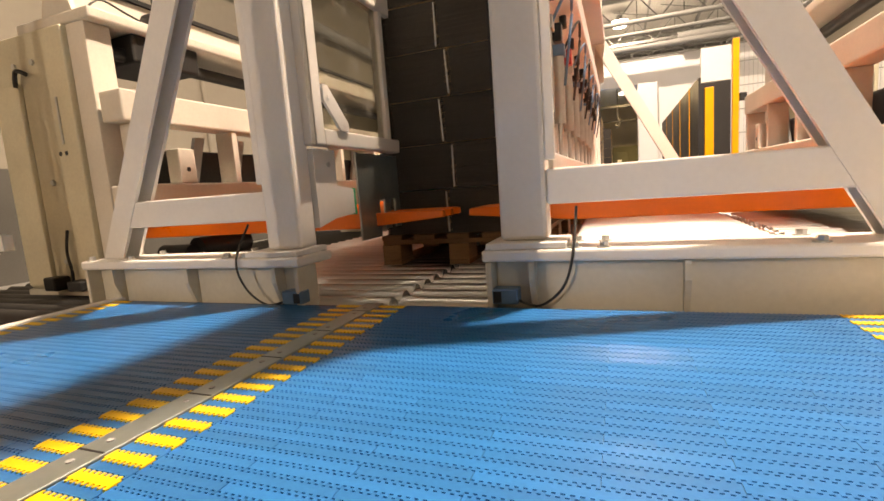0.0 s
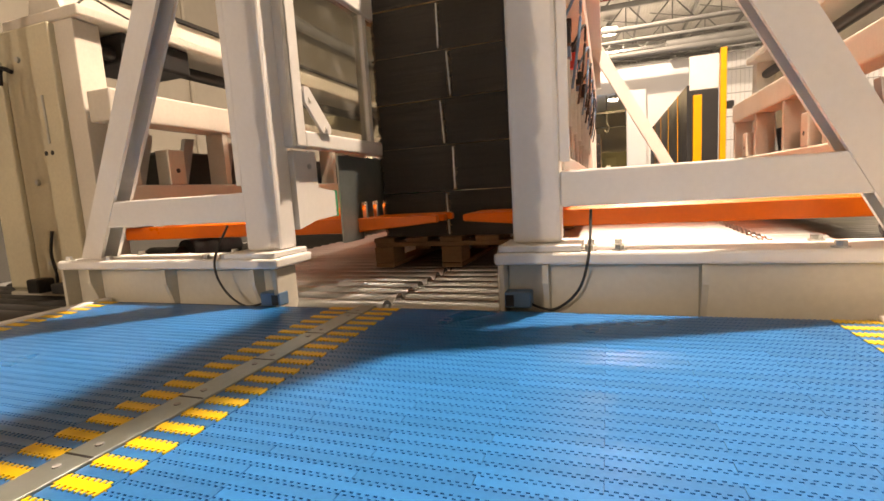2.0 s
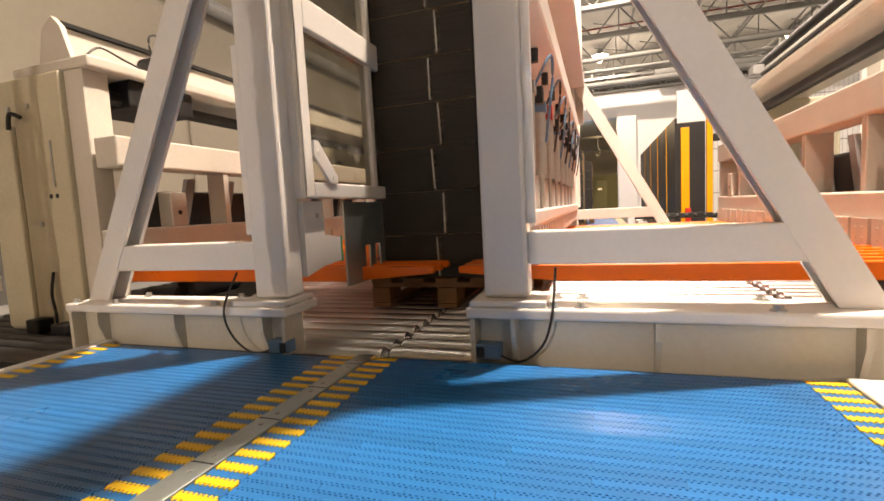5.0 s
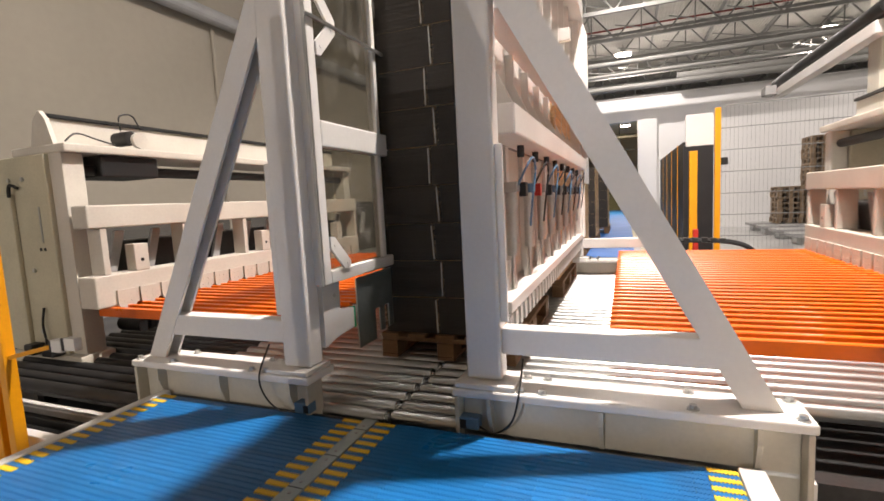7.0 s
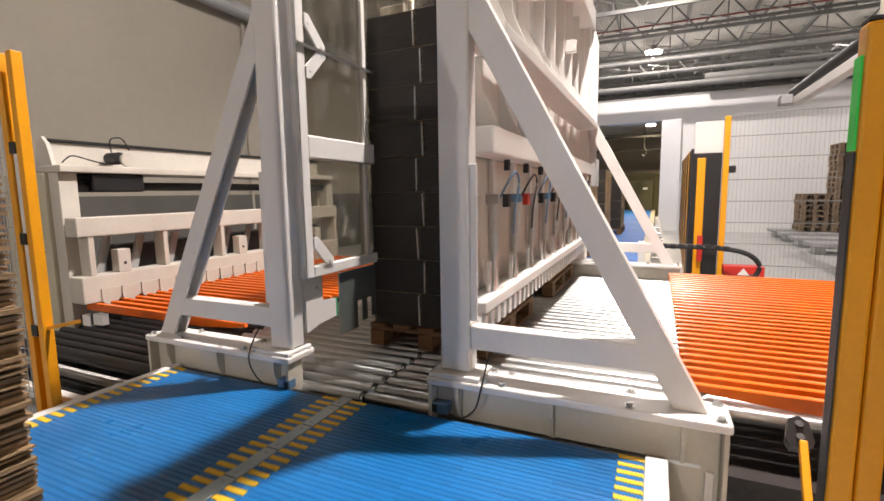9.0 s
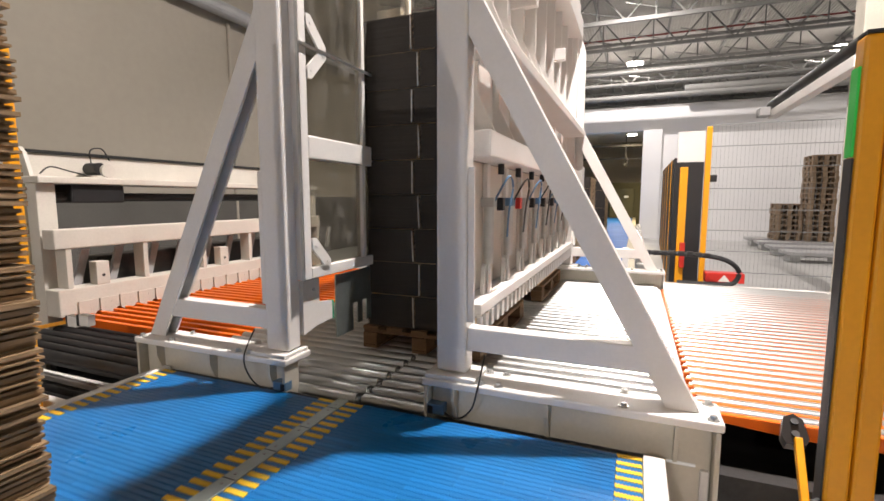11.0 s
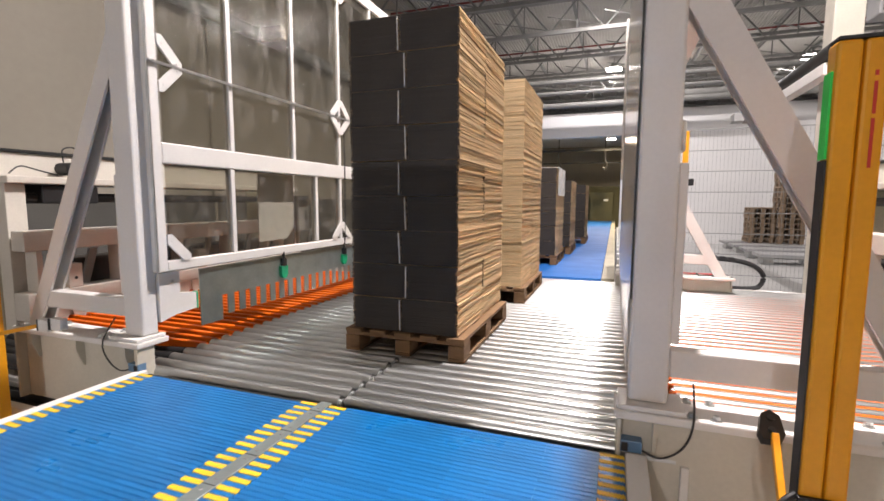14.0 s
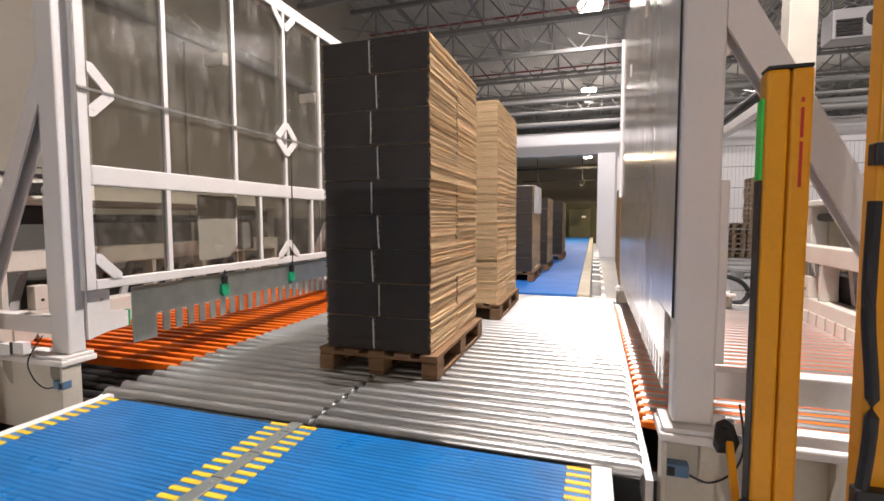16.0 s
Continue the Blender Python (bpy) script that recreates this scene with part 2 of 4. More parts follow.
box(bm, -2.4, 2.0, 16.5, 16.9, 3.33, 4.1)
setting("wall_north", bm, PANELWALL, "low white partition wall with a conveyor opening")
setting("column_1", box(B(), 1.4, 2.0, 16.3, 16.92, FLOOR, 3.33, 0.01), PANELWALL, "white column beside the conveyor opening")
setting("room_back", box(B(), -6.5, 6.0, 27, 27.2, FLOOR, 4.1), PLASTER, "warm yellowish wall of the room beyond")
setting("room_ceiling", box(B(), -6.5, 16, 16.9, 44, 4.1, 4.25), PANELWALL)
setting("curtain_wall", box(B(), -2.4, 2.6, 24, 24.1, FLOOR, 1.75), OLIVE, "dark olive screen at the end of the conveyor")
bm = B()
n = 190
for i in range(n):
    x = -6.6 + i * 22.8 / n
    box(bm, x, x + 0.06, -30, 44, ROOF, ROOF + 0.06)
box(bm, -6.8, 16.3, -30.2, 44.2, ROOF + 0.055, ROOF + 0.2)
setting("ceiling", bm, ROOFING, "grey corrugated roof sheeting")

# roof trusses, purlins and pipes
for k, y in enumerate((6.5, 9.6, 12.6, 15.4, 18.5, 21.5, 25.0, 28.5, 32.0, 36.5)):
    tr = thing("roof_truss", "grey painted steel lattice roof truss under the roof sheets", "roof truss", "roof trusses")
    z0, z1 = ROOF - 1.25, ROOF - 0.2
    part("bottom_chord", box(B(), -6.5, 16, y - 0.06, y + 0.06, z0 - 0.06, z0 + 0.06), TRUSS, tr)
    part("top_chord", box(B(), -6.5, 16, y - 0.06, y + 0.06, z1 - 0.06, z1 + 0.06), TRUSS, tr)
    bm = B()
    x = -6.5
    while x < 15.5:
        beam(bm, (x, y, z0), (x + 0.9, y, z1), 0.05, 0.05)
        beam(bm, (x + 0.9, y, z1), (x + 1.8, y, z0), 0.05, 0.05)
        beam(bm, (x + 0.9, y, z1), (x + 0.9, y, z0), 0.04, 0.04, (0, 1, 0))
        beam(bm, (x, y - 0.7, z0 + 0.3), (x + 1.8, y + 0.7, z0 + 0.3), 0.03, 0.03)
        x += 1.8
    part("lattice", bm, TRUSS, tr)
for x in (-5, -2.6, -0.4, 2.2, 4.6, 7, 9.4, 11.8, 14.2):
    tagged(part("purlin", box(B(), x - 0.04, x + 0.04, -30, 44, ROOF - 0.14, ROOF - 0.003), TRUSS), "grey steel roof purlin", "purlin", "purlins")
for y in (8.0, 14.0, 20.0):
    tagged(part("sprinkler_pipe", rod(B(), (-6.5, y, ROOF - 0.42), (16, y, ROOF - 0.42), 0.035), REDPIPE), "dull red sprinkler pipe under the trusses", "pipe", "sprinkler pipes")
for z, y, r in ((4.35, 15.8, 0.1), (4.75, 15.6, 0.06), (5.2, 15.9, 0.08)):
    tagged(part("service_pipe", rod(B(), (-6.5, y, z), (16, y, z), r), TRUSS), "grey service pipe along the partition wall", "pipe", "service pipes")
tagged(part("air_duct", rod(B(), (2.6, 16.15, 4.55), (16, 16.15, 4.55), 0.16, 20), TRUSS), "round grey ventilation duct", "duct")
tagged(part("wall_pipe", rod(B(), (-6.3, -10, 4.6), (-6.3, 30, 4.6), 0.14, 16), GREY), "dark grey pipe along the beige wall", "pipe")
tagged(part("down_pipe", rod(B(), (-6.46, 5.7, FLOOR), (-6.46, 5.7, 4.45), 0.04), PLASTER), "beige down pipe on the wall", "pipe")

# lamp in the room beyond
rl = thing("room_lamp", "warm lit lamp under the ceiling of the far room", "ceiling lamp", "", (1.0, 19.5, 3.55))
part("housing", rod(B(), (0, 0, 0.05), (0, 0, 0.2), 0.2, 18, 0.1), GREY, rl)
part("diffuser", rod(B(), (0, 0, 0.0), (0, 0, 0.045), 0.18, 18), LAMPGLASS, rl)
part("stem", rod(B(), (0, 0, 0.2), (0, 0, 0.55), 0.01, 6), BLACK, rl)
ld = bpy.data.lights.new("room_light", "AREA")
ld.shape, ld.size, ld.energy, ld.color = "DISK", 0.35, 420, (1.0, 0.82, 0.5)
new("room_light", ld).location = (1.0, 19.5, 3.5)

hoist = thing("overhead_hoist", "dark hoist beam with hanging hooks in the far room", "hoist")
part("beam", box(B(), -2.3, 1.9, 20.9, 21.0, 3.25, 3.34), BLACK, hoist)
part("beam", box(B(), -2.3, 1.9, 22.9, 23.0, 2.85, 2.91), DARK, hoist)
for x in (-1.3, 0.75):
    part("hanger", rod(B(), (x, 20.95, 3.34), (x, 20.95, 4.1), 0.015, 8), BLACK, hoist)
    part("hook", tube(B(), [(x, 20.95, 3.25), (x, 20.95, 2.85), (x + 0.09, 20.95, 2.65), (x, 20.95, 2.45), (x - 0.1, 20.95, 2.55)], 0.04), BLACK, hoist)
for x in (-0.9, 0.6):
    cb = thing("control_cabinet", "olive steel control cabinet in the far room", "cabinet", "control cabinets", (x, 23.6, FLOOR))
    part("body", box(B(), -0.55, 0.55, -0.25, 0.25, 0, 1.9, 0.01), OLIVE, cb)
    part("door", box(B(), -0.5, 0.5, -0.27, -0.251, 0.1, 1.85, 0.004), OLIVE, cb)
    part("label", box(B(), 0.1, 0.3, -0.275, -0.271, 1.45, 1.55), SLIT, cb, "pale label plate")

# high-bay lamps, and the added fill lamps built alike
for x, y, z, power in LAMPS_AND_FILL:
    f = thing("high_bay_lamp", "round lamp, lit, hanging under the roof, high-bay or added fill", "ceiling lamp", "high-bay lamps", (x, y, z))
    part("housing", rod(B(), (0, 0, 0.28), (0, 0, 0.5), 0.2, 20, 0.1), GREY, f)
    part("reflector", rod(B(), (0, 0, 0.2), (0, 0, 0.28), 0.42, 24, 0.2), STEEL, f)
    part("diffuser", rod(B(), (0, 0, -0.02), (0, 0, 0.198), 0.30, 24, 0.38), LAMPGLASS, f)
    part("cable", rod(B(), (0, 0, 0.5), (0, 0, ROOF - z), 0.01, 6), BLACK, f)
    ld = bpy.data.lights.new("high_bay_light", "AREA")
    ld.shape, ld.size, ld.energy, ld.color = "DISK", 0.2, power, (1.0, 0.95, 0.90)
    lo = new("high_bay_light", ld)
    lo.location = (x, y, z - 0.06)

# ---- conveyor belt in front ----
PITCH = 0.0254
BELT_Y0 = -3.66
belt = thing("modular_belt_conveyor", "blue plastic modular belt conveyor with yellow edge teeth", "conveyor")
part("belt_bed", box(B(), -1.2, 1.34, BELT_Y0, -0.03, -0.2, -0.03), GREY, belt)
part("side_guard", box(B(), 1.325, 1.40, BELT_Y0, 0.0, -0.25, 0.012, 0.006), WHITE, belt, "white side guard")
part("side_guard", box(B(), -1.225, -1.175, BELT_Y0, 0.0, -0.25, 0.008, 0.006), WHITE, belt, "white side guard")
part("joint_strip", box(B(), -0.031, 0.031, BELT_Y0, 0.0, -0.02, 0.004, 0.002), GALV, belt, "worn steel joint strip")
screw = mesh_of("screw", rod(B(), (0, 0, 0), (0, 0, 0.002), 0.006, 10), GREY)
seam = mesh_of("strip_joint", box(B(), -0.029, 0.029, -0.002, 0.002, 0, 0.0006), DARK)
for k in range(17):
    y = -0.1 - k * 0.2
    share("strip_joint", seam, belt, 0.0, y, 0.0041)
    share("screw", screw, belt, 0.0, y - 0.03, 0.004)
    share("screw", screw, belt, 0.0, y + 0.03, 0.004)


def module_mesh(name, length, mat, rise=0.0):
    """One belt tile with hinge fingers along both long sides, which mesh with those of the next row."""
    bm = B()
    n = max(2, round(length / 0.0109))
    p = length / n
    off = []
    for k in range(n):
        x = -length / 2 + k * p
        off += [(x, 0.0032), (x + p / 2, 0.0032), (x + p / 2, -0.0032), (x + p, -0.0032)]
    off[0], off[-1] = (off[0][0] + 0.0006, off[0][1]), (off[-1][0] - 0.0006, off[-1][1])
    h = PITCH / 2 - 0.0014
    ring = [(x, h + d) for x, d in off][::-1] + [(x, -h + d) for x, d in off]
    top = [bm.verts.new((x, y, rise)) for x, y in ring]
    low = [bm.verts.new((x, y, -0.006)) for x, y in ring]
    bm.faces.new(top)
    for k in range(len(top)):
        q = (k + 1) % len(top)
        bm.faces.new((top[q], top[k], low[k], low[q]))
    bmesh.ops.recalc_face_normals(bm, faces=bm.faces[:])
    return mesh_of(name, bm, mat)


def lay_rows(x0, x1, seed, start):
    """The tiles of one belt lane: (row y, centre x, length), staggered like masonry."""
    rnd = random.Random(seed)
    out = []
    k = 0
    while True:
        y = start - (k + 0.5) * PITCH
        if y < BELT_Y0 + 0.03:
            return out
        x = x0
        first = True
        while x < x1 - 0.01:
            ln = 0.3048 if not (first and k % 2) else 0.1524
            first = False
            ln = min(ln, x1 - x)
            out.append((y, x + ln / 2, ln))
            x += ln
        k += 1


tiles = lay_rows(-1.0865, -0.1222, 1, -0.038) + lay_rows(0.1222, 1.2335, 2, -0.012)
near = [t for t in tiles if -1.3 < t[0] < -0.2]
near.sort(key=lambda t: (t[0] + 0.7) ** 2 + (t[1] - 0.6) ** 2)
picked = set(near[:290])
lengths = {}
for t in tiles:
    key = round(t[2], 3)
    if key not in lengths:
        lengths[key] = module_mesh("belt_module", key, BLUE)
rest_v, rest_f = [], []
for t in tiles:
    y, x, ln = t
    if t in picked:
        share("belt_module", lengths[round(ln, 3)], belt, x, y, 0)
    else:
        me = lengths[round(ln, 3)]
        base = len(rest_v)
        rest_v += [(v.co.x + x, v.co.y + y, v.co.z) for v in me.vertices]
        rest_f += [[base + i for i in p.vertices] for p in me.polygons]
me = bpy.data.meshes.new("belt_surface")
me.from_pydata(rest_v, [], rest_f)
me.materials.append(BLUE)
tagged(share("belt_surface", me, belt), "", "", "", "stuff")
# Sheet below the tiles, its dark blue painting the shade in the gaps
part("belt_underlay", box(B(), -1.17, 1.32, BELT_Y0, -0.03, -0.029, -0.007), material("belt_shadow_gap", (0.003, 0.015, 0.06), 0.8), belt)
tooth_y = module_mesh("edge_tile", 0.0889, TOOTH, 0.0012)
tooth_b = module_mesh("edge_tile", 0.0889, BLUE)
k = 0
while True:
    y = -(k + 0.5) * PITCH
    if y < -1.75:
        break
    for x, start in ((-1.1315, -0.038), (-0.0772, -0.024), (0.0772, -0.02), (1.2785, -0.012)):
        share("edge_tile", tooth_b if k % 2 else tooth_y, belt, x, start + y)
    k += 1
part("nose_bar", rod(B(), (-1.15, -0.015, -0.035), (1.3, -0.015, -0.035), 0.03, 16), DARK, belt)

# ---- roller bed ----
RP = 0.105
bed = thing("roller_bed", "bright steel roller conveyor with rows of split rollers", "conveyor")


def roller_mesh(length, r=0.036, mat=None):
    bm = rod(B(), (-length / 2, 0, 0), (length / 2, 0, 0), r, 18)
    rod(bm, (-length / 2 - 0.014, 0, 0), (-length / 2, 0, 0), r * 0.6, 12)
    rod(bm, (length / 2, 0, 0), (length / 2 + 0.014, 0, 0), r * 0.6, 12)
    return mesh_of("roller", bm, mat or ROLLER, True)


# Left side rollers are coloured black to put in the shade below the forks
r_main_l, r_main_r, r_side, r_shaded = roller_mesh(1.36), roller_mesh(1.46), roller_mesh(1.78), roller_mesh(1.78, 0.036, BLACK)
for k in range(39):
    y = 0.09 + k * RP
    share("roller", r_main_l, bed, -0.66, y, -0.036)
    share("roller", r_main_r, bed, 0.78, y + 0.02, -0.036)
for k in range(39):
    y = 0.09 + k * RP
    if k >= 5:
        share("roller", r_side, bed, 2.47, y, -0.038)
    share("roller", r_shaded, bed, -2.30, y, -0.13)
for x0, x1 in ((-1.385, -1.355), (1.525, 1.555), (3.38, 3.44), (-3.27, -3.21)):
    part("side_rail", box(B(), x0, x1, 0.06, 4.2, -0.2, -0.045 if x0 > -3 else -0.14, 0.004), WHITE, bed)
for y in (0.3, 1.5, 2.7, 3.9):
    part("cross_member", box(B(), -3.2, 3.4, y - 0.04, y + 0.04, -0.3, -0.15), DARK, bed)
part("bed_tray", box(B(), -3.25, 3.42, 0.32, 4.15, -0.34, -0.31), DARK, bed, "dark tray under the rollers")
for x in (-3.0, -1.37, 0.05, 1.54, 3.3):
    for y in (0.4, 2.2, 4.0):
        part("support_leg", box(B(), x - 0.04, x + 0.04, y - 0.04, y + 0.04, FLOOR, -0.15), DARK, bed)
chain = B()
for k in range(60):
    box(chain, 0.05 + k * 0.02, 0.062 + k * 0.02, 0.012, 0.03, -0.05, -0.035)
part("drive_chain", chain, DARK, bed)

# rails under the side frames
for y0, y1, z0, z1, m in ((-0.12, -0.06, -0.40, -0.32, WHITE), (0.02, 0.06, FLOOR, -0.30, DARK), (0.16, 0.24, FLOOR, -0.33, WHITE), (3.9, 3.98, FLOOR, -0.3, DARK)):
    for x0, x1 in ((-5.2, -1.3), (1.45, 5.4)):
        tagged(part("floor_rail", box(B(), x0, x1, y0, y1, z0, z1, 0.006), m), "steel rail on which the side frames travel", "rail", "floor rails")
for xs in (1.5, -5.0):
    rack = box(B(), xs, xs + 3.75, -0.032, 0.002, -0.44, -0.40)
    for k in range(150):
        box(rack, xs + k * 0.025, xs + k * 0.025 + 0.014, -0.03, 0.0, -0.405, -0.34)
    tagged(part("gear_rack", rack, DARK), "black toothed rack beside the floor rails", "gear rack", "gear racks")

# ---- side frames ----
MID = 0.07


def side_frame(s):
    right = s > 0
    f = thing("side_frame", "white steel side frame, braced legs, " + ("polished press panel" if right else "windowed press panel"), "machine frame", "press side frames", (MID, 0, 0))

    def bx(name, u0, u1, y0, y1, z0, z1, m, bevel=0.0, label="", parent=None):
        a, b = sorted((s * u0, s * u1))
        return part(name, box(B(), a, b, y0, y1, z0, z1, bevel), m, parent or f, label)

    for y in (0.0, 3.95):
        d = 1 if y < 1 else -1
        lo, hi = sorted((y + d * 0.045, y + d * 0.30))
        wlo, whi = (lo, lo + 0.055) if d > 0 else (hi - 0.055, hi)
        foot = 1.33 if right else 1.29
        inner, tip = (0.33, 1.52) if right else (0.347, 1.45)
        bx("base_beam", inner + 0.029, tip - 0.029, wlo, whi, -0.3, 0.128, CREAM, 0.008, "pale grey base beam")
        lo2, hi2 = sorted((y - d * 0.012, y + d * 0.19))
        bx("base_plate", inner, tip, lo2, hi2, 0.13, 0.165, WHITE, 0.008)
        ly0, ly1 = sorted((y + d * 0.05, y + d * 0.15))
        bx("foot_plate", inner + 0.012, 0.58, lo2 + 0.01, hi2 - 0.01, 0.1655, 0.185, WHITE, 0.004)
        lu = 0.52
        bx("leg", 0.378 if right else 0.375, lu, ly0, ly1, 0.186, 3.05, WHITE, 0.012)
        by0, by1 = sorted((y + d * 0.06, y + d * 0.145))
        bx("cross_brace", lu + 0.001, foot - 0.06, by0 + 0.004, by1 - 0.004, 0.29, 0.395, WHITE, 0.006)
        pts = [(s * foot, by0, 0.166), (s * (foot + 0.115), by0, 0.166), (s * (lu + 0.001), by0, 1.88), (s * (lu + 0.001), by0, 1.64)]
        channel = B()
        section = [(0, by0), (1, by0), (1, by0 + 0.014), (0.12, by0 + 0.014), (0.12, by1 - 0.014), (1, by1 - 0.014), (1, by1), (0, by1)]
        rims = []
        for far_end, near_end in ((pts[1], pts[0]), (pts[2], pts[3])):
            rims.append([channel.verts.new((far_end[0] + (near_end[0] - far_end[0]) * w, y_, far_end[2] + (near_end[2] - far_end[2]) * w)) for w, y_ in section])
        for i in range(8):
            channel.faces.new((rims[0][i], rims[0][(i + 1) % 8], rims[1][(i + 1) % 8], rims[1][i]))
        channel.faces.new(rims[0][::-1])
        channel.faces.new(rims[1])
        bmesh.ops.recalc_face_normals(channel, faces=channel.faces[:])
        part("diagonal_brace", channel, WHITE, f)
        bx("cable_cover", lu + 0.001, lu + 0.03, ly0 + 0.015, ly0 + 0.03, 0.42, 1.1, WHITE, 0.003)
        for u in (0.47, 0.88, tip - 0.16):
            e, g = (lo, lo - 0.05) if d > 0 else (hi, hi + 0.05)
            rib = plate(B(), [(s * u, e, 0.128), (s * u, g, 0.128), (s * u, g, 0.075), (s * u, e - d * 0.012, -0.03), (s * u, e, -0.03)], (1, 0, 0), 0.016)
            part("rib", rib, CREAM, f)
        for u0 in (inner + 0.01, tip - 0.028):
            bx("end_flange", u0, u0 + 0.018, *((lo2 + 0.004, whi) if d > 0 else (wlo, hi2 - 0.004)), -0.3, 0.1295, CREAM, 0.004)
        for u in (inner + 0.025, 0.60, 0.68, 1.18, tip - 0.035):
            for yy in (lo2 + 0.03, hi2 - 0.03):
                bolt = rod(B(), (s * u, yy, 0.165), (s * u, yy, 0.182), 0.013, 6)
                rod(bolt, (s * u, yy, 0.16), (s * u, yy, 0.169), 0.02, 14)
                part("bolt", bolt, STEEL, f)
    # sensor with its cable
    sb = bx("sensor", 0.355, 0.435, -0.008, 0.044, -0.0, 0.048, BOXBLUE, 0.005, "small blue-grey sensor box")
    bx("sensor_face", 0.36, 0.385, -0.011, -0.009, 0.006, 0.04, BLACK, 0, "black lens", sb)
    part("cable", tube(B(), [(s * 0.43, 0.01, 0.01), (s * 0.50, -0.01, 0.0), (s * 0.57, -0.025, 0.06), (s * 0.60, -0.025, 0.16), (s * 0.605, 0.06, 0.28)], 0.004), BLACK, f)
    # press panel
    u0, u1, y0, y1, zb, zt = 0.322, 0.377, 0.13, 3.98, 0.545, 2.95
    if right:
        bx("back_lining", 0.379, 0.381, 0.27, 3.88, 0.456, 1.159, CARRIAGE, 0.0, "pale lining behind the cylinders")
        bx("press_sheet", 0.369, 0.376, 0.07, 3.88, 0.585, zt, SHEET, 0.0, "mirror-like polished steel press sheet")
        bx("sheet_edge", 0.3695, 0.3765, 0.062, 0.0695, 0.585, zt, BLACK, 0.0, "black rubber edge")
        bx("mid_chord", 0.40, 0.56, 0.27, 3.88, 1.16, 1.285, WHITE, 0.008)
        bx("upper_chord", 0.40, 0.62, 0.27, 3.88, 1.66, 1.72, WHITE, 0.006)
        bx("top_chord", 0.38, 0.56, 0.27, 3.88, 2.75, 2.95, WHITE, 0.01)
        bx("lower_chord", 0.38, 0.52, 0.27, 3.88, 0.40, 0.455, WHITE, 0.006)
        for k in range(9):
            y = 0.5 + k * 0.41
            rib = plate(B(), [(0.376, y, 1.286), (0.52, y, 1.286), (0.42, y, 1.5), (0.42, y, 1.659), (0.376, y, 1.659)], (0, 1, 0), 0.02)
            plate(rib, [(0.376, y, 1.721), (0.58, y, 1.721), (0.46, y, 2.0), (0.46, y, 2.75), (0.376, y, 2.75)], (0, 1, 0), 0.02)
            part("panel_rib", rib, WHITE, f)
        bx("back_sheet", 0.3765, 0.378, 0.27, 3.88, 1.286, 2.75, WHITE, 0.0)
        plate_end = plate(B(), [(0.345, 3.88, 1.2), (0.60, 3.88, 1.3), (0.60, 3.88, 2.6), (0.50, 3.88, 2.95), (0.345, 3.88, 2.95)], (0, 1, 0), 0.02)
        part("end_plate", plate_end, WHITE, f)
        comb = B()
        box(comb, 0.369, 0.374, 0.24, 3.8, 0.36, 0.583)
        for k in range(34):
            y = 0.25 + k * RP
            box(comb, 0.369, 0.374, y, y + 0.055, 0.245, 0.36)
        part("comb_plate", comb, SHEET, f, "polished comb plate with square teeth")
        comb = B()
        box(comb, 0.40, 0.50, 0.27, 3.8, 0.385, 0.3995)
        for k in range(34):
            y = 0.28 + k * RP
            box(comb, 0.495, 0.51, y, y + 0.05, 0.30, 0.385)
        part("tooth_rail", comb, WHITE, f)
        rnd = random.Random(4)
        for k in range(8):
            y = 0.55 + k * 0.42
            body = rod(B(), (0.47, y, 0.62), (0.47, y, 0.92), 0.028, 14)
            cyl = part("air_cylinder", body, STEEL, f, "steel pneumatic cylinder", True)
            part("piston_rod", rod(B(), (0.47, y, 0.456), (0.47, y, 0.62), 0.01, 8), STEEL, cyl)
            part("end_cap", box(B(), 0.435, 0.505, y - 0.035, y + 0.035, 0.92, 0.97, 0.004), BOXBLUE if k % 2 else STEEL, cyl)
            part("valve", box(B(), 0.49, 0.525, y + 0.08, y + 0.13, 0.90, 0.97, 0.004), RED if k == 1 else BLACK, f, "small valve block")
            part("clevis", plate(B(), [(0.44, y - 0.05, 0.456), (0.44, y + 0.11, 0.456), (0.44, y + 0.09, 0.56), (0.44, y + 0.02, 0.64), (0.44, y - 0.03, 0.6)], (1, 0, 0), 0.02), WHITE, f)
            part("stub", rod(B(), (0.48, y + 0.2, 1.1), (0.48, y + 0.2, 1.158), 0.018, 10), BLACK, f)
            part("hose", tube(B(), [(0.5, y, 0.95), (0.56, y + 0.05 + rnd.random() * 0.05, 1.08), (0.56, y + 0.16, 1.02 + rnd.random() * 0.1), (0.55, y + 0.12, 0.9), (0.52, y + 0.2, 0.75)], 0.006, 6), BLACK if k % 2 else BOXBLUE, f)
            part("upright", box(B(), 0.382, 0.41, y + 0.17, y + 0.23, 0.4555, 1.159, 0.003), WHITE, f)
    else:
        bx("panel_post", u0, u1, y0, y0 + 0.06, zb, zt, WHITE, 0.006)
        for y in (0.71, 1.365, 2.03, 2.63, 3.28, 3.93):
            bx("panel_post", u0 + 0.003, u1 - 0.003, y, y + 0.035, 1.285, zt - 0.06, WHITE, 0.004)
        for y in (0.70, 1.65, 2.03, 2.45, 3.1, 3.93):
            bx("panel_post", u0 + 0.003, u1 - 0.003, y, y + 0.035, zb + 0.06, 1.165, WHITE, 0.004)
        bx("bottom_rail", u0, u1, y0 + 0.0605, y1, zb, zb + 0.06, WHITE, 0.006)
        bx("mid_rail", u0, u1, y0 + 0.0605, y1, 1.165, 1.285, WHITE, 0.008)
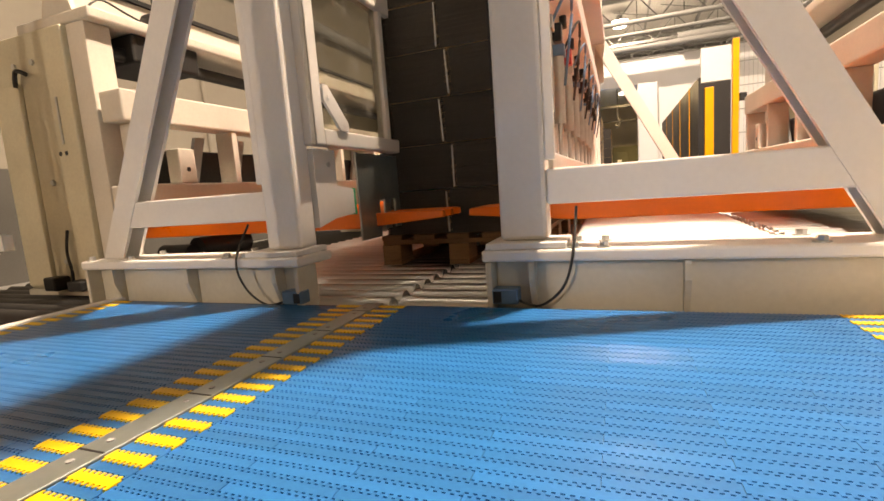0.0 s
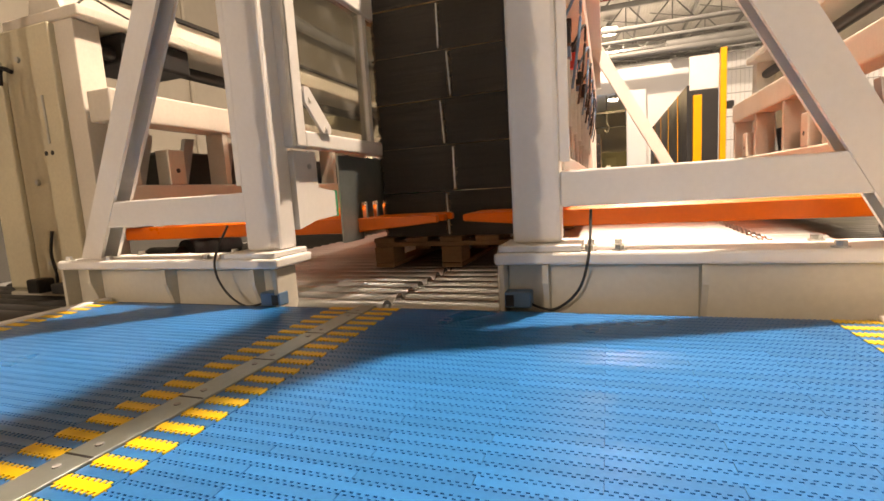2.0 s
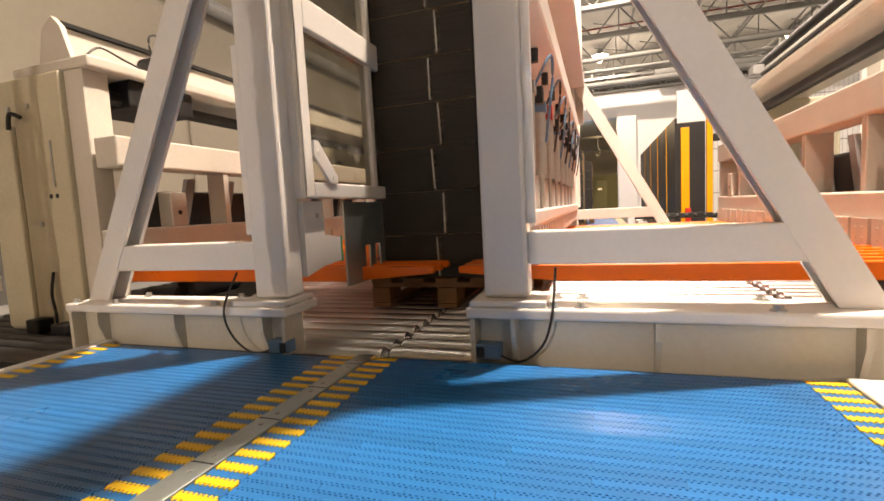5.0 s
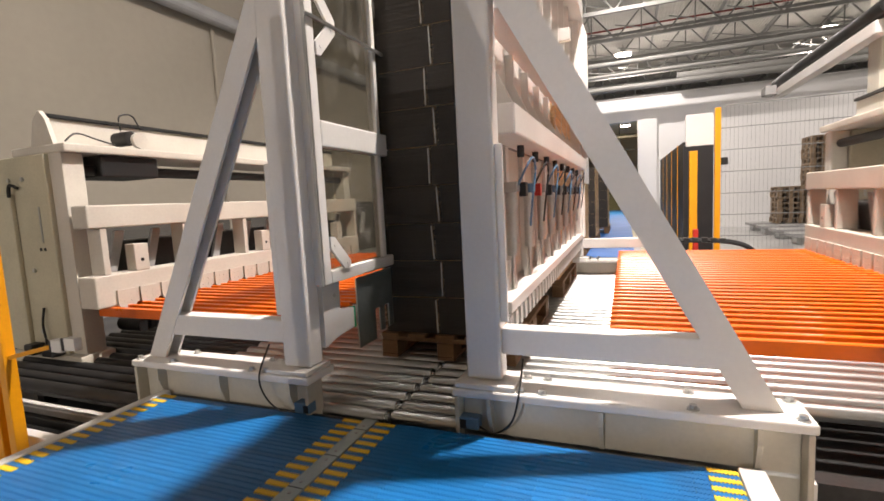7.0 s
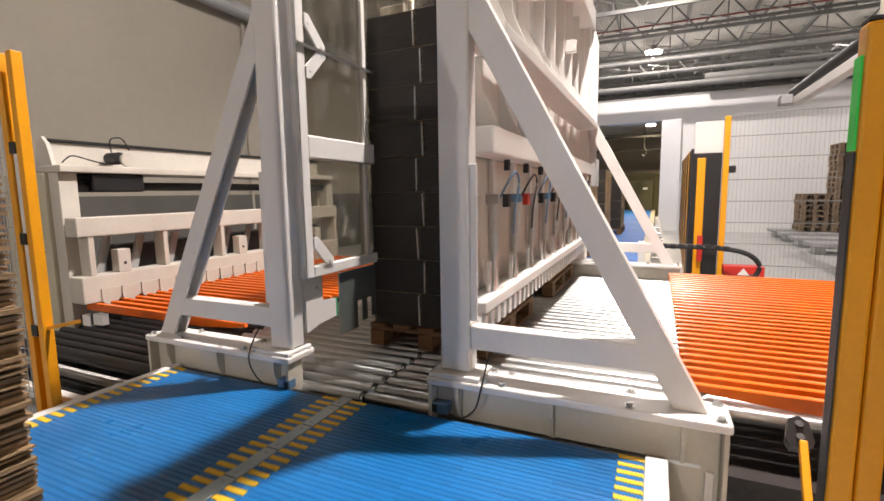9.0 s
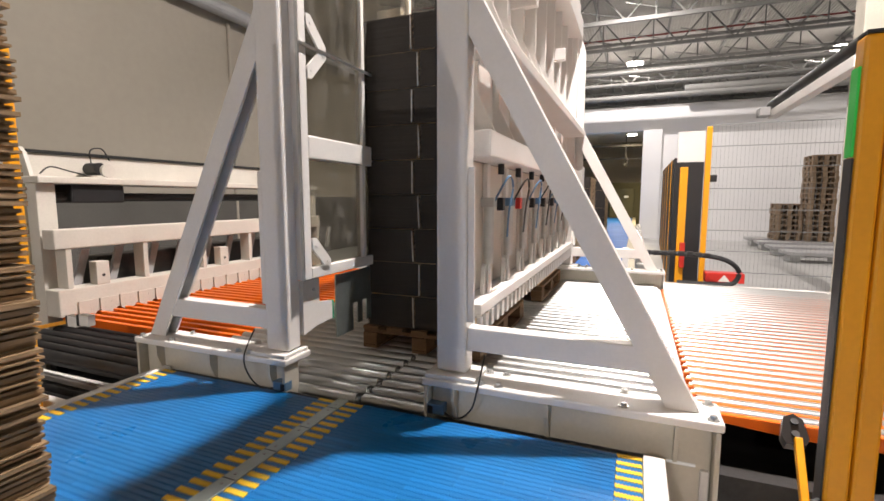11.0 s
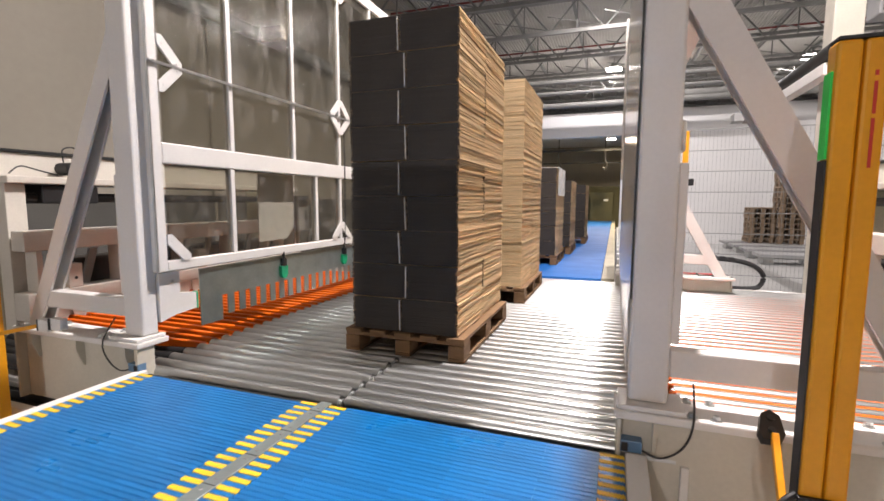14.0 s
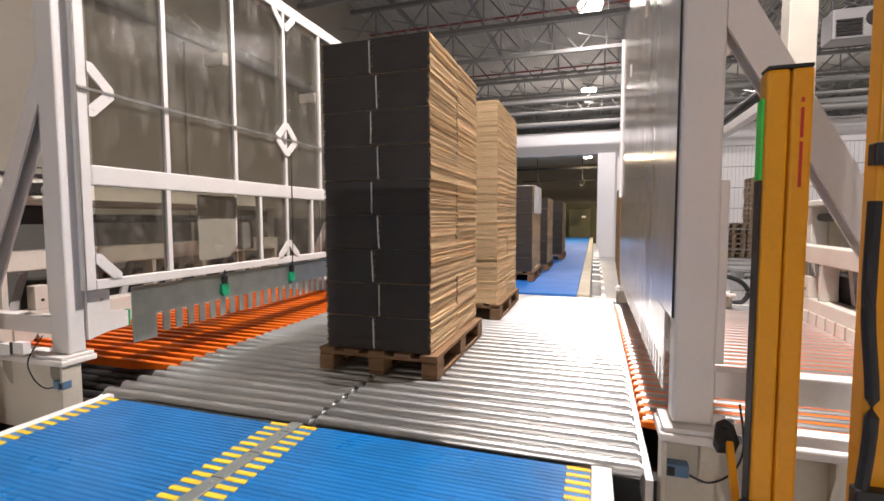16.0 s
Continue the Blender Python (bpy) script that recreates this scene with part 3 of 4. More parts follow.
        bx("top_rail", u0, u1, y0 + 0.0605, y1, zt - 0.06, zt, WHITE, 0.006)
        bx("rail_rod", u0 - 0.012, u0 - 0.002, y0, y1, 1.71, 1.725, STEEL, 0.0, "thin steel rod")
        bx("panel_edge", u0 - 0.004, u0 + 0.012, y0 - 0.008, y0 - 0.0005, zb, zt, STEEL, 0.0)
        edges = [0.19, 0.71, 1.365, 2.03, 2.63, 3.28, 3.93]
        for a, b in zip(edges, edges[1:]):
            g = bx("pane", u0 + 0.02, u0 + 0.026, a + 0.03, b + 0.005, 1.286, zt - 0.061, GLASS, 0.0, "scuffed clear panel with painted pale sheen")
            g.visible_shadow = False
            g = bx("pane", u0 + 0.02, u0 + 0.026, a + 0.03, b + 0.005, zb + 0.061, 1.164, GLASS, 0.0, "scuffed clear panel with painted pale sheen")
            g.visible_shadow = False
        for y, z, dy, dz in ((0.19, 1.72, 1, 1), (0.19, 1.72, 1, -1), (2.05, 1.72, -1, 1), (2.05, 1.72, 1, 1), (2.05, 1.72, -1, -1), (2.05, 1.72, 1, -1), (0.19, zb + 0.06, 1, 1), (2.05, zb + 0.06, -1, 1), (2.05, zb + 0.06, 1, 1), (2.03, zt - 0.06, -1, -1), (2.06, zt - 0.06, 1, -1)):
            pu_ = -u0 - 0.004
            g = plate(B(), [(pu_, y, z + dz * 0.10), (pu_, y, z + dz * 0.155), (pu_, y + dy * 0.03, z + dz * 0.155), (pu_, y + dy * 0.155, z + dz * 0.03), (pu_, y + dy * 0.155, z), (pu_, y + dy * 0.10, z)], (1, 0, 0), 0.012)
            for q in (0.03, 0.125):
                rod(g, (pu_ + 0.011, y + dy * q, z + dz * (0.145 - q)), (pu_ + 0.015, y + dy * q, z + dz * (0.145 - q)), 0.008, 8)
            part("gusset", g, WHITE, f)
        comb = B()
        box(comb, -u0 - 0.03, -u0 - 0.022, 0.425, 3.85, 0.33, 0.53)
        box(comb, -u0 - 0.03, -u0 - 0.022, 0.425, 0.60, 0.165, 0.33)
        for k in range(31):
            y = 0.65 + k * RP
            box(comb, -u0 - 0.03, -u0 - 0.022, y, y + 0.055, 0.195, 0.33)
        part("comb_plate", comb, GALV, f, "galvanised comb plate with square teeth")
        for y in (1.21, 2.09):
            body = plate(B(), [(-u0 - 0.02, y - 0.038, 0.45), (-u0 - 0.02, y - 0.038, 0.385), (-u0 - 0.02, y - 0.02, 0.355), (-u0 - 0.02, y + 0.02, 0.355), (-u0 - 0.02, y + 0.038, 0.385), (-u0 - 0.02, y + 0.038, 0.45)], (1, 0, 0), 0.025)
            c = part("proximity_switch", body, GREEN, f, "green proximity switch")
            part("plug", rod(B(), (-u0 - 0.005, y, 0.451), (-u0 - 0.005, y, 0.51), 0.024, 12), BLACK, c, "", True)
            part("plug_neck", rod(B(), (-u0 - 0.005, y, 0.51), (-u0 - 0.005, y, 0.56), 0.01, 10), BLACK, c)
        part("lead", tube(B(), [(-u0 + 0.005, 2.09, 0.55), (-u0 + 0.01, 2.10, 0.9), (-u0 + 0.012, 2.1, 1.6)], 0.005), BLACK, f)
        arm = plate(B(), [(-0.393, 0.152, 0.25), (-0.393, 0.26, 0.275), (-0.393, 0.405, 0.285), (-0.393, 0.405, 0.385), (-0.393, 0.29, 0.40), (-0.393, 0.29, 0.535), (-0.393, 0.152, 0.535)], (1, 0, 0), 0.035)
        arm = part("comb_arm", arm, WHITE, f)
        bx("bumper", 0.355, 0.395, 0.4055, 0.419, 0.28, 0.388, GREEN, 0.003, "green rubber bumper", arm)
        part("bolt", rod(B(), (-0.358, 0.24, 0.48), (-0.353, 0.24, 0.48), 0.01, 8), STEEL, arm)
        shield = plate(B(), [(-0.43, 1.06, 0.645), (-0.43, 1.38, 0.65), (-0.43, 1.475, 0.745), (-0.43, 1.48, 1.155), (-0.43, 1.06, 1.155)], (1, 0, 0), 0.006)
        part("white_shield", shield, WHITE, f, "plain white shield plate")
        bx("crank_motor", 0.44, 0.52, 1.56, 1.71, 0.7, 1.0, GREY, 0.01)
    for y in (1.3, 2.6):
        bx("panel_arm", 0.36, 0.55, y, y + 0.06, 2.2, 2.3, WHITE, 0.004)
    bx("top_tie", 0.40, 0.55, 0.26, 3.69, 2.96, 3.05, WHITE, 0.006)
    return f


frame_r = side_frame(1)
frame_l = side_frame(-1)

# ---- fork carriages ----
fork_mesh = None


def fork_carriage(s, tip):
    global fork_mesh
    f = thing("fork_carriage", "white fork carriage with a comb of orange lifting forks", "fork carriage", "fork carriages", (tip, 0, 0))

    def bx(name, u0, u1, y0, y1, z0, z1, m, bevel=0.0, label="", parent=None):
        a, b = sorted((s * u0, s * u1))
        return part(name, box(B(), a, b, y0, y1, z0, z1, bevel), m, parent or f, label)

    if fork_mesh is None:
        bm = B()
        w = 0.017
        prof = [(0, 0.24), (0, 0.268), (0.03, 0.272), (1.82, 0.272), (1.82, 0.205), (0.42, 0.205)]
        plate(bm, [(x, -w, z) for x, z in prof], (0, 1, 0), 2 * w)
        bmesh.ops.bevel(bm, geom=[e for e in bm.edges], offset=0.004, segments=1, affect="EDGES")
        fork_mesh = mesh_of("fork", bm, ORANGE)
    for k in range(31):
        y = 0.5625 + k * RP
        share("fork", fork_mesh, f, 0, y + (0.0 if s > 0 else -0.02), 0, 0 if s > 0 else math.pi)
    pu = 1.66
    bx("pad_beam", pu + 0.02, pu + 0.2, 0.44, 3.85, 0.275, 0.50, CARRIAGE, 0.01)
    bx("upper_chord", pu + 0.02, pu + 0.18, 0.44, 3.85, 0.83, 0.99, CARRIAGE, 0.01)
    pad = B()
    outline = [(-0.07, 0.14), (-0.07, 0.05)] + [(-0.07 * math.cos(q * math.pi / 8), 0.05 - 0.05 * math.sin(q * math.pi / 8)) for q in range(1, 8)] + [(0.07, 0.05), (0.07, 0.14)]
    plate(pad, [(0, y, z) for y, z in outline], (s, 0, 0), 0.016)
    for dy in (-0.025, 0.025):
        for dz in (0.055, 0.10):
            rod(pad, (-s * 0.003, dy, dz), (0, dy, dz), 0.006, 8)
    pad_me = mesh_of("pad", pad, CARRIAGE, True)
    for k in range(19):
        share("pad", pad_me, f, s * pu, 0.64 + k * 0.17, 0.245)
    for k in range(6):
        y = 0.52 + k * 0.655
        bx("window_post", pu + 0.03, pu + 0.17, y, y + 0.045, 0.501, 0.829, CARRIAGE, 0.005)
        for q in (0.13, 0.43):
            strut = plate(B(), [(s * (pu + 0.2), y + q, 0.50), (s * (pu + 0.2), y + q + 0.07, 0.50), (s * (pu + 0.2), y + q + 0.16, 0.80), (s * (pu + 0.2), y + q + 0.09, 0.80)], (s, 0, 0), 0.03)
            part("strut", strut, GREY, f)
        if k % 2 == 0:
            b = bx("bearing_block", pu + 0.02, pu + 0.12, y + 0.22, y + 0.33, 0.501, 0.70, CARRIAGE, 0.006)
            part("hole", rod(B(), (s * (pu + 0.018), y + 0.275, 0.58), (s * (pu + 0.0195), y + 0.275, 0.58), 0.014, 12), BLACK, b)
    part("drive_box", box(B(), *sorted((s * (pu + 0.24), s * (pu + 0.5))), 0.9, 3.7, 0.42, 0.72, 0.02), DARK, f, "dark drive housing")
    # end post
    for y in (0.42, 3.86):
        post = bx("end_post", pu + 0.36, pu + 1.0, y, y + 0.2, -0.06, 1.36, BEIGE, 0.01)
        bx("side_channel", pu + 0.74, pu + 0.96, y - 0.03, y - 0.0005, -0.04, 1.1, BEIGE, 0.008, "", post)
        bx("foot", pu + 0.40, pu + 0.52, y - 0.09, y - 0.0005, -0.058, 0.0, BLACK, 0.01, "black rubber foot", post)
        bx("foot", pu + 0.62, pu + 0.72, y - 0.09, y - 0.0005, -0.058, 0.02, BLACK, 0.01, "black rubber foot", post)
        part("cable", tube(B(), [(s * (pu + 0.56), y - 0.012, 0.28), (s * (pu + 0.565), y - 0.03, 0.16), (s * (pu + 0.55), y - 0.03, 0.05), (s * (pu + 0.57), y - 0.02, -0.03)], 0.008), BLACK, post)
        part("cable", tube(B(), [(s * (pu + 0.66), y - 0.02, 1.14), (s * (pu + 0.72), y - 0.035, 1.16), (s * (pu + 0.75), y - 0.03, 1.08)], 0.012), BLACK, post)
        part("hole", rod(B(), (s * (pu + 0.47), y - 0.002, 0.70), (s * (pu + 0.47), y - 0.0005, 0.70), 0.013, 12), BLACK, post)
        part("hole", rod(B(), (s * (pu + 0.52), y - 0.002, 0.70), (s * (pu + 0.52), y - 0.0005, 0.70), 0.013, 12), BLACK, post)
        bx("post_flange", pu + 0.22, pu + 0.36, y + 0.03, y + 0.17, -0.06, 1.36, CARRIAGE, 0.006)
        for u in (0.62, 0.78):
            for z in (0.1, 0.55, 1.2):
                part("bolt", rod(B(), (s * (pu + u), y, z), (s * (pu + u), y - 0.012, z), 0.016, 6), STEEL, post)
        bx("slide_strip", pu + 0.47, pu + 0.485, y - 0.006, y - 0.0005, 0.75, 1.0, STEEL, 0.0, "", post)
        bx("wheel_box", pu + 0.2, pu + 1.0, y - 0.02, y + 0.22, -0.2, -0.061, CREAM, 0.01)
        bx("roller_shoe", pu + 0.3, pu + 0.9, y + 0.03, y + 0.17, -0.33, -0.201, DARK, 0.01)
    bx("top_beam", pu + 0.16, pu + 0.75, 0.44, 4.0, 1.361, 1.42, CARRIAGE, 0.01)
    bx("rail_web", pu + 0.42, pu + 0.46, 0.5, 3.95, 1.421, 1.62, CARRIAGE, 0.005)
    bx("rail_cap", pu + 0.40, pu + 0.48, 0.5, 3.95, 1.621, 1.645, BLACK, 0.0, "black rail cap")
    part("shaft", rod(B(), (s * (pu + 0.3), 0.47, 1.25), (s * (pu + 0.3), 3.9, 1.25), 0.04, 14), BLACK, f, "", True)
    bx("black_guard", pu + 0.2, pu + 0.62, 0.7, 1.15, 1.20, 1.358, BLACK, 0.015, "black plastic guard")
    m = part("motor", rod(B(), (s * (pu + 0.2), 0.95, 1.50), (s * (pu + 0.36), 0.95, 1.50), 0.055, 18), BLACK, f, "black drive motor", True)
    part("encoder_wheel", rod(B(), (s * (pu + 0.17), 1.0, 1.485), (s * (pu + 0.2), 1.0, 1.485), 0.06, 20), CARRIAGE, m, "", True)
    part("loop_cable", tube(B(), [(s * (pu + 0.24), 0.9, 1.55), (s * (pu + 0.24), 0.9, 1.66), (s * (pu + 0.24), 1.0, 1.68), (s * (pu + 0.24), 1.06, 1.58)], 0.006), BLACK, f)
    part("loop_cable", tube(B(), [(s * (pu + 0.24), 0.5, 1.44), (s * (pu + 0.24), 0.58, 1.5), (s * (pu + 0.24), 0.72, 1.47), (s * (pu + 0.24), 0.85, 1.44)], 0.006), BLACK, f)
    part("lift_motor", rod(B(), (s * (pu + 0.1), 0.85, 0.10), (s * (pu + 0.1), 1.25, 0.10), 0.07, 16), BLACK, f, "black lift motor", True)
    part("lift_motor", rod(B(), (s * (pu + 0.32), 0.8, 0.08), (s * (pu + 0.08), 0.8, 0.08), 0.055, 16), BLACK, f, "black lift motor", True)
    bracket = plate(B(), [(s * (pu + 0.3), 0.46, 1.421), (s * (pu + 0.55), 0.46, 1.421), (s * (pu + 0.5), 0.46, 1.6), (s * (pu + 0.42), 0.46, 1.66), (s * (pu + 0.36), 0.46, 1.6)], (0, 1, 0), 0.03)
    part("end_bracket", bracket, CARRIAGE, f)
    return f


fork_r = fork_carriage(1, 0.172)
fork_l = fork_carriage(-1, 0.064)


# ---- pallets and stacks ----
def pallet(lx, ly, mat=WOOD, name="pallet", label="worn brown wooden pallet"):
    """A wooden pallet, centred on its footprint, standing on z = 0."""
    p = thing(name, label, "pallet")
    for i in range(3):
        x = -lx / 2 + 0.05 + i * (lx - 0.1) / 2
        part("bottom_board", box(B(), x - 0.05, x + 0.05, -ly / 2, ly / 2, 0, 0.022, 0.003), mat, p)
        for j in range(3):
            y = -ly / 2 + 0.07 + j * (ly - 0.14) / 2
            part("block", box(B(), x - 0.05, x + 0.05, y - 0.07, y + 0.07, 0.0225, 0.1, 0.004), mat, p)
    for j in range(3):
        y = -ly / 2 + 0.07 + j * (ly - 0.14) / 2
        part("stringer", box(B(), -lx / 2, lx / 2, y - 0.06, y + 0.06, 0.1005, 0.122, 0.003), mat, p)
    for i in range(5):
        x = -lx / 2 + 0.055 + i * (lx - 0.11) / 4
        part("top_board", box(B(), x - 0.055, x + 0.055, -ly / 2, ly / 2, 0.1225, 0.145, 0.003), mat, p)
    return p


def bundle_mesh(lx, ly, h, seed, sheets=15, front=1, jit=0.006, gaps=(0.08, 0.1, 0.22, 0.35), side=None):
    """A bundle of flat cardboard blanks: many thin sheets, slightly out of line, printed dark on the ends."""
    rnd = random.Random(seed)
    bm = B()
    t = h / sheets
    rings = []

    def ring(x0, x1, y0, y1, z):
        rings.append([bm.verts.new(p) for p in ((x0, y0, z), (x1, y0, z), (x1, y1, z), (x0, y1, z))])

    for k in range(sheets):
        dx, dy, a = rnd.uniform(-jit, jit), rnd.uniform(-0.0006, 0.0006), rnd.uniform(-0.003, 0.003)
        x0, x1 = -(lx + a) / 2 + dx, (lx + a) / 2 + dx
        y0, y1 = -ly / 2 + 0.001 + dy, ly / 2 - 0.001 + dy
        gap = t * rnd.choice(gaps)
        ring(x0, x1, y0, y1, k * t + gap / 2)
        ring(x0, x1, y0, y1, (k + 1) * t - gap / 2)
        if k < sheets - 1:
            q, deep = 0.012, (0.06 if front else 0.5)
            ring(x0 + q, x1 - q, y0 + q * deep, y1 - q * deep, (k + 1) * t - gap / 2)
            ring(x0 + q, x1 - q, y0 + q * deep, y1 - q * deep, (k + 1) * t + gap * 0.2)
    for lower, upper in zip(rings, rings[1:]):
        for k in range(4):
            bm.faces.new((lower[k], lower[(k + 1) % 4], upper[(k + 1) % 4], upper[k]))
    bm.faces.new(rings[0][::-1])
    bm.faces.new(rings[-1])
    bm.normal_update()
    for f in bm.faces:
        c = f.calc_center_median()
        end = abs(c.y) > ly / 2 - 0.02 and abs(c.x) < lx / 2 - 0.02
        f.material_index = front if end else 0
    return mesh_of("cardboard_layer", bm, [side or BOARD, PRINT])


def board_stack(x0, x1, y0, y1, z0, levels, h, cols, rows, label, front=1, jit=0.006, seed=0, slits=True, sheets=15, gaps=(0.08, 0.1, 0.22, 0.35), side=None):
    s = thing("cardboard_stack", label, "cardboard stack", "cardboard stacks", ((x0 + x1) / 2, (y0 + y1) / 2, z0))
    lx, ly = (x1 - x0) / cols, (y1 - y0) / rows
    mes = [bundle_mesh(lx, ly, h, seed * 10 + i, sheets, front, jit, gaps, side) for i in range(4)]
    wide = [bundle_mesh(lx + 0.022 * (1 if i % 2 else -1), ly, h, seed * 10 + 5 + i, sheets, front, jit, gaps, side) for i in range(4)]
    rnd = random.Random(seed)
    for k in range(levels):
        shift = 0.0 if cols == 1 else (0.022 if k % 2 else -0.022)
        for i in range(cols):
            for j in range(rows):
                x = -(x1 - x0) / 2 + (i + 0.5) * lx
                if cols == 2:
                    me = wide[(1 if (i == 0) == (shift > 0) else 0) + 2 * rnd.randint(0, 1)]
                    x += shift / 2
                else:
                    me = rnd.choice(mes)
                b = share("cardboard_layer", me, s, x + rnd.uniform(-0.0025, 0.0025), -(y1 - y0) / 2 + (j + 0.5) * ly + rnd.uniform(-0.003, 0.003), k * h)
        if slits and cols == 2:
            a, b = shift + rnd.uniform(-0.004, 0.004), shift + rnd.uniform(-0.008, 0.008)
            pts = [(a - 0.003, -(y1 - y0) / 2 - 0.009, k * h + 0.01), (a + 0.003, -(y1 - y0) / 2 - 0.009, k * h + 0.01), (b + 0.003, -(y1 - y0) / 2 - 0.009, (k + 1) * h - 0.012), (b - 0.003, -(y1 - y0) / 2 - 0.009, (k + 1) * h - 0.012)]
            part("slit", plate(B(), pts, (0, 1, 0), 0.006), SLIT, s, "thin white paper edge")
    return s


p1 = pallet(0.80, 1.17)
p1.location = (0.0475, 1.33, 0)
main_stack = board_stack(-0.335, 0.375, 0.775, 1.92, 0.146, 9, 0.2105, 2, 2, "tall stack of flat cardboard blanks, dark printed front, on a pallet", seed=1, jit=0.004, sheets=24, gaps=(0.12, 0.2, 0.35, 0.65))
p2 = copy_thing(p1, pose(0.08, 3.12, 0))
board_stack(-0.30, 0.44, 2.57, 3.72, 0.146, 9, 0.214, 2, 2, "tall tan cardboard stack standing on a pallet", front=0, seed=2, jit=0.004, sheets=20, slits=False, gaps=(0.12, 0.2, 0.35, 0.6))
p3 = copy_thing(p1, pose(0.05, 6.0, 0.0))
board_stack(-0.36, 0.42, 5.42, 6.55, 0.146, 6, 0.22, 2, 2, "dark cardboard stack on a pallet under white cover sheets", seed=3)
bm = B()
for y in (5.5, 6.0):
    box(bm, -0.2, 0.445, y, y + 0.42, 1.468, 1.475, 0.002)
    box(bm, 0.438, 0.445, y, y + 0.42, 1.05, 1.467, 0.002)
tagged(part("cover_sheet", bm, SLIT), "white cover sheets hanging over a cardboard stack", "cover sheet")
for y, x, n, sd in ((7.0, 0.12, 6, 4), (9.4, 0.24, 6, 5)):
    copy_thing(p1, pose(x, y + 0.6, 0))
    board_stack(x - 0.38, x + 0.38, y, y + 1.15, 0.146, n, 0.2, 2, 2, "cardboard stack with a dark front and white edge, on a pallet", seed=sd)

near_stack = board_stack(-0.42, 0.34, -2.45, -1.37, 0.004, 12, 0.17, 1, 1, "tall stack of brown corrugated cardboard sheets on the belt", front=0, seed=9, jit=0.012, slits=False, sheets=14, gaps=(0.3, 0.5, 0.65, 0.4), side=KRAFT)

# ---- far conveyor ----
far = thing("far_belt_conveyor", "long blue belt conveyor running through the wall opening", "conveyor")
part("belt", box(B(), -1.15, 1.12, 4.32, 23.8, -0.06, -0.002), BLUE_FAR, far)
part("edge_strip", box(B(), 1.125, 1.28, 4.32, 23.8, -0.08, 0.004, 0.004), material("pale_guard", (0.42, 0.38, 0.28), 0.6), far, "pale edge guard")
part("edge_strip", box(B(), -1.3, -1.155, 4.32, 23.8, -0.08, 0.004, 0.004), WHITE, far)
part("conveyor_body", box(B(), -1.1, 1.25, 4.32, 23.8, FLOOR, -0.09), GREY, far)
for k in range(14):
    y = 4.6 + k * 0.75
    b = part("roller_bracket", box(B(), 1.30, 1.42, y, y + 0.12, -0.05, 0.14, 0.006), STEEL, far)
    part("bracket_foot", box(B(), 1.30, 1.48, y - 0.1, y + 0.2, FLOOR, -0.051, 0.006), WHITE, far)
part("transfer_plate", box(B(), -1.5, 3.3, 4.18, 4.315, -0.12, -0.03, 0.006), WHITE, far)

# ---- light curtain posts and guards ----
lc = thing("light_curtain_post", "yellow safety light curtain post with a green status lamp", "safety sensor", "", (1.785, -0.40, 0))
part("profile", box(B(), -0.052, 0.0, -0.03, 0.03, FLOOR, 1.34, 0.008), YELLOW, lc)
part("profile", box(B(), 0.003, 0.052, -0.03, 0.03, FLOOR, 1.34, 0.008), YELLOW, lc)
part("window_strip", box(B(), -0.0565, -0.0525, -0.024, 0.024, 0.1, 1.06, 0.0), BLACK, lc, "dark sensor window")
part("status_lamp", box(B(), -0.058, -0.0525, -0.02, 0.02, 1.063, 1.27, 0.0), LIT_GREEN, lc, "lit green status lamp")
part("end_cap", box(B(), -0.05, 0.05, -0.028, 0.028, 1.3405, 1.35, 0.002), BLACK, lc)
for z, h in ((1.265, 0.012), (1.24, 0.075), (1.155, 0.115)):
    part("mark_bar", box(B(), 0.024, 0.031, -0.0315, -0.0303, z - h, z), RED, lc, "small dull red bar")
part("foot_clamp", box(B(), -0.06, 0.06, -0.045, -0.031, 0.18, 0.2, 0.003), BLACK, lc)
br = part("swing_arm", beam(B(), (-0.055, 0.05, 0.08), (-0.045, 0.21, 0.25), 0.02, 0.03, bevel=0.003), YELLOW, lc)
head = plate(B(), [(-0.075, 0.20, 0.235), (-0.025, 0.20, 0.235), (-0.015, 0.212, 0.251), (-0.025, 0.245, 0.295), (-0.05, 0.255, 0.3083), (-0.075, 0.247, 0.2977), (-0.085, 0.214, 0.2537)], (0, 0.6, -0.8), 0.035)
sensor_head = part("muting_sensor", head, BLACK, lc, "black muting sensor head")
for a, b in ((0.217, 0.2577), (0.239, 0.287)):
    part("lens", rod(B(), (-0.05, a, b), (-0.05, a - 0.004, b + 0.0055), 0.0105, 16), DARK, sensor_head)
part("cable", tube(B(), [(-0.06, -0.03, 0.2), (-0.1, -0.05, 0.16), (-0.08, -0.06, 0.05), (-0.02, -0.05, 0.0)], 0.008), BLACK, lc)

g2 = thing("guard_post", "yellow guard post with black mesh and a cable sleeve", "guard post", "", (1.97, -0.5, 0))
part("post", box(B(), -0.04, 0.04, -0.02, 0.04, FLOOR, 2.2, 0.006), YELLOW, g2)
bm = B()
for k in range(8):
    rod(bm, (0.05 + k * 0.03, 0.01, FLOOR + 0.1), (0.05 + k * 0.03, 0.01, 2.1), 0.004, 6)
for k in range(9):
    rod(bm, (0.03, 0.015, k * 0.25 - 0.2), (0.3, 0.015, k * 0.25 - 0.2), 0.005, 6)
part("mesh", bm, BLACK, g2)
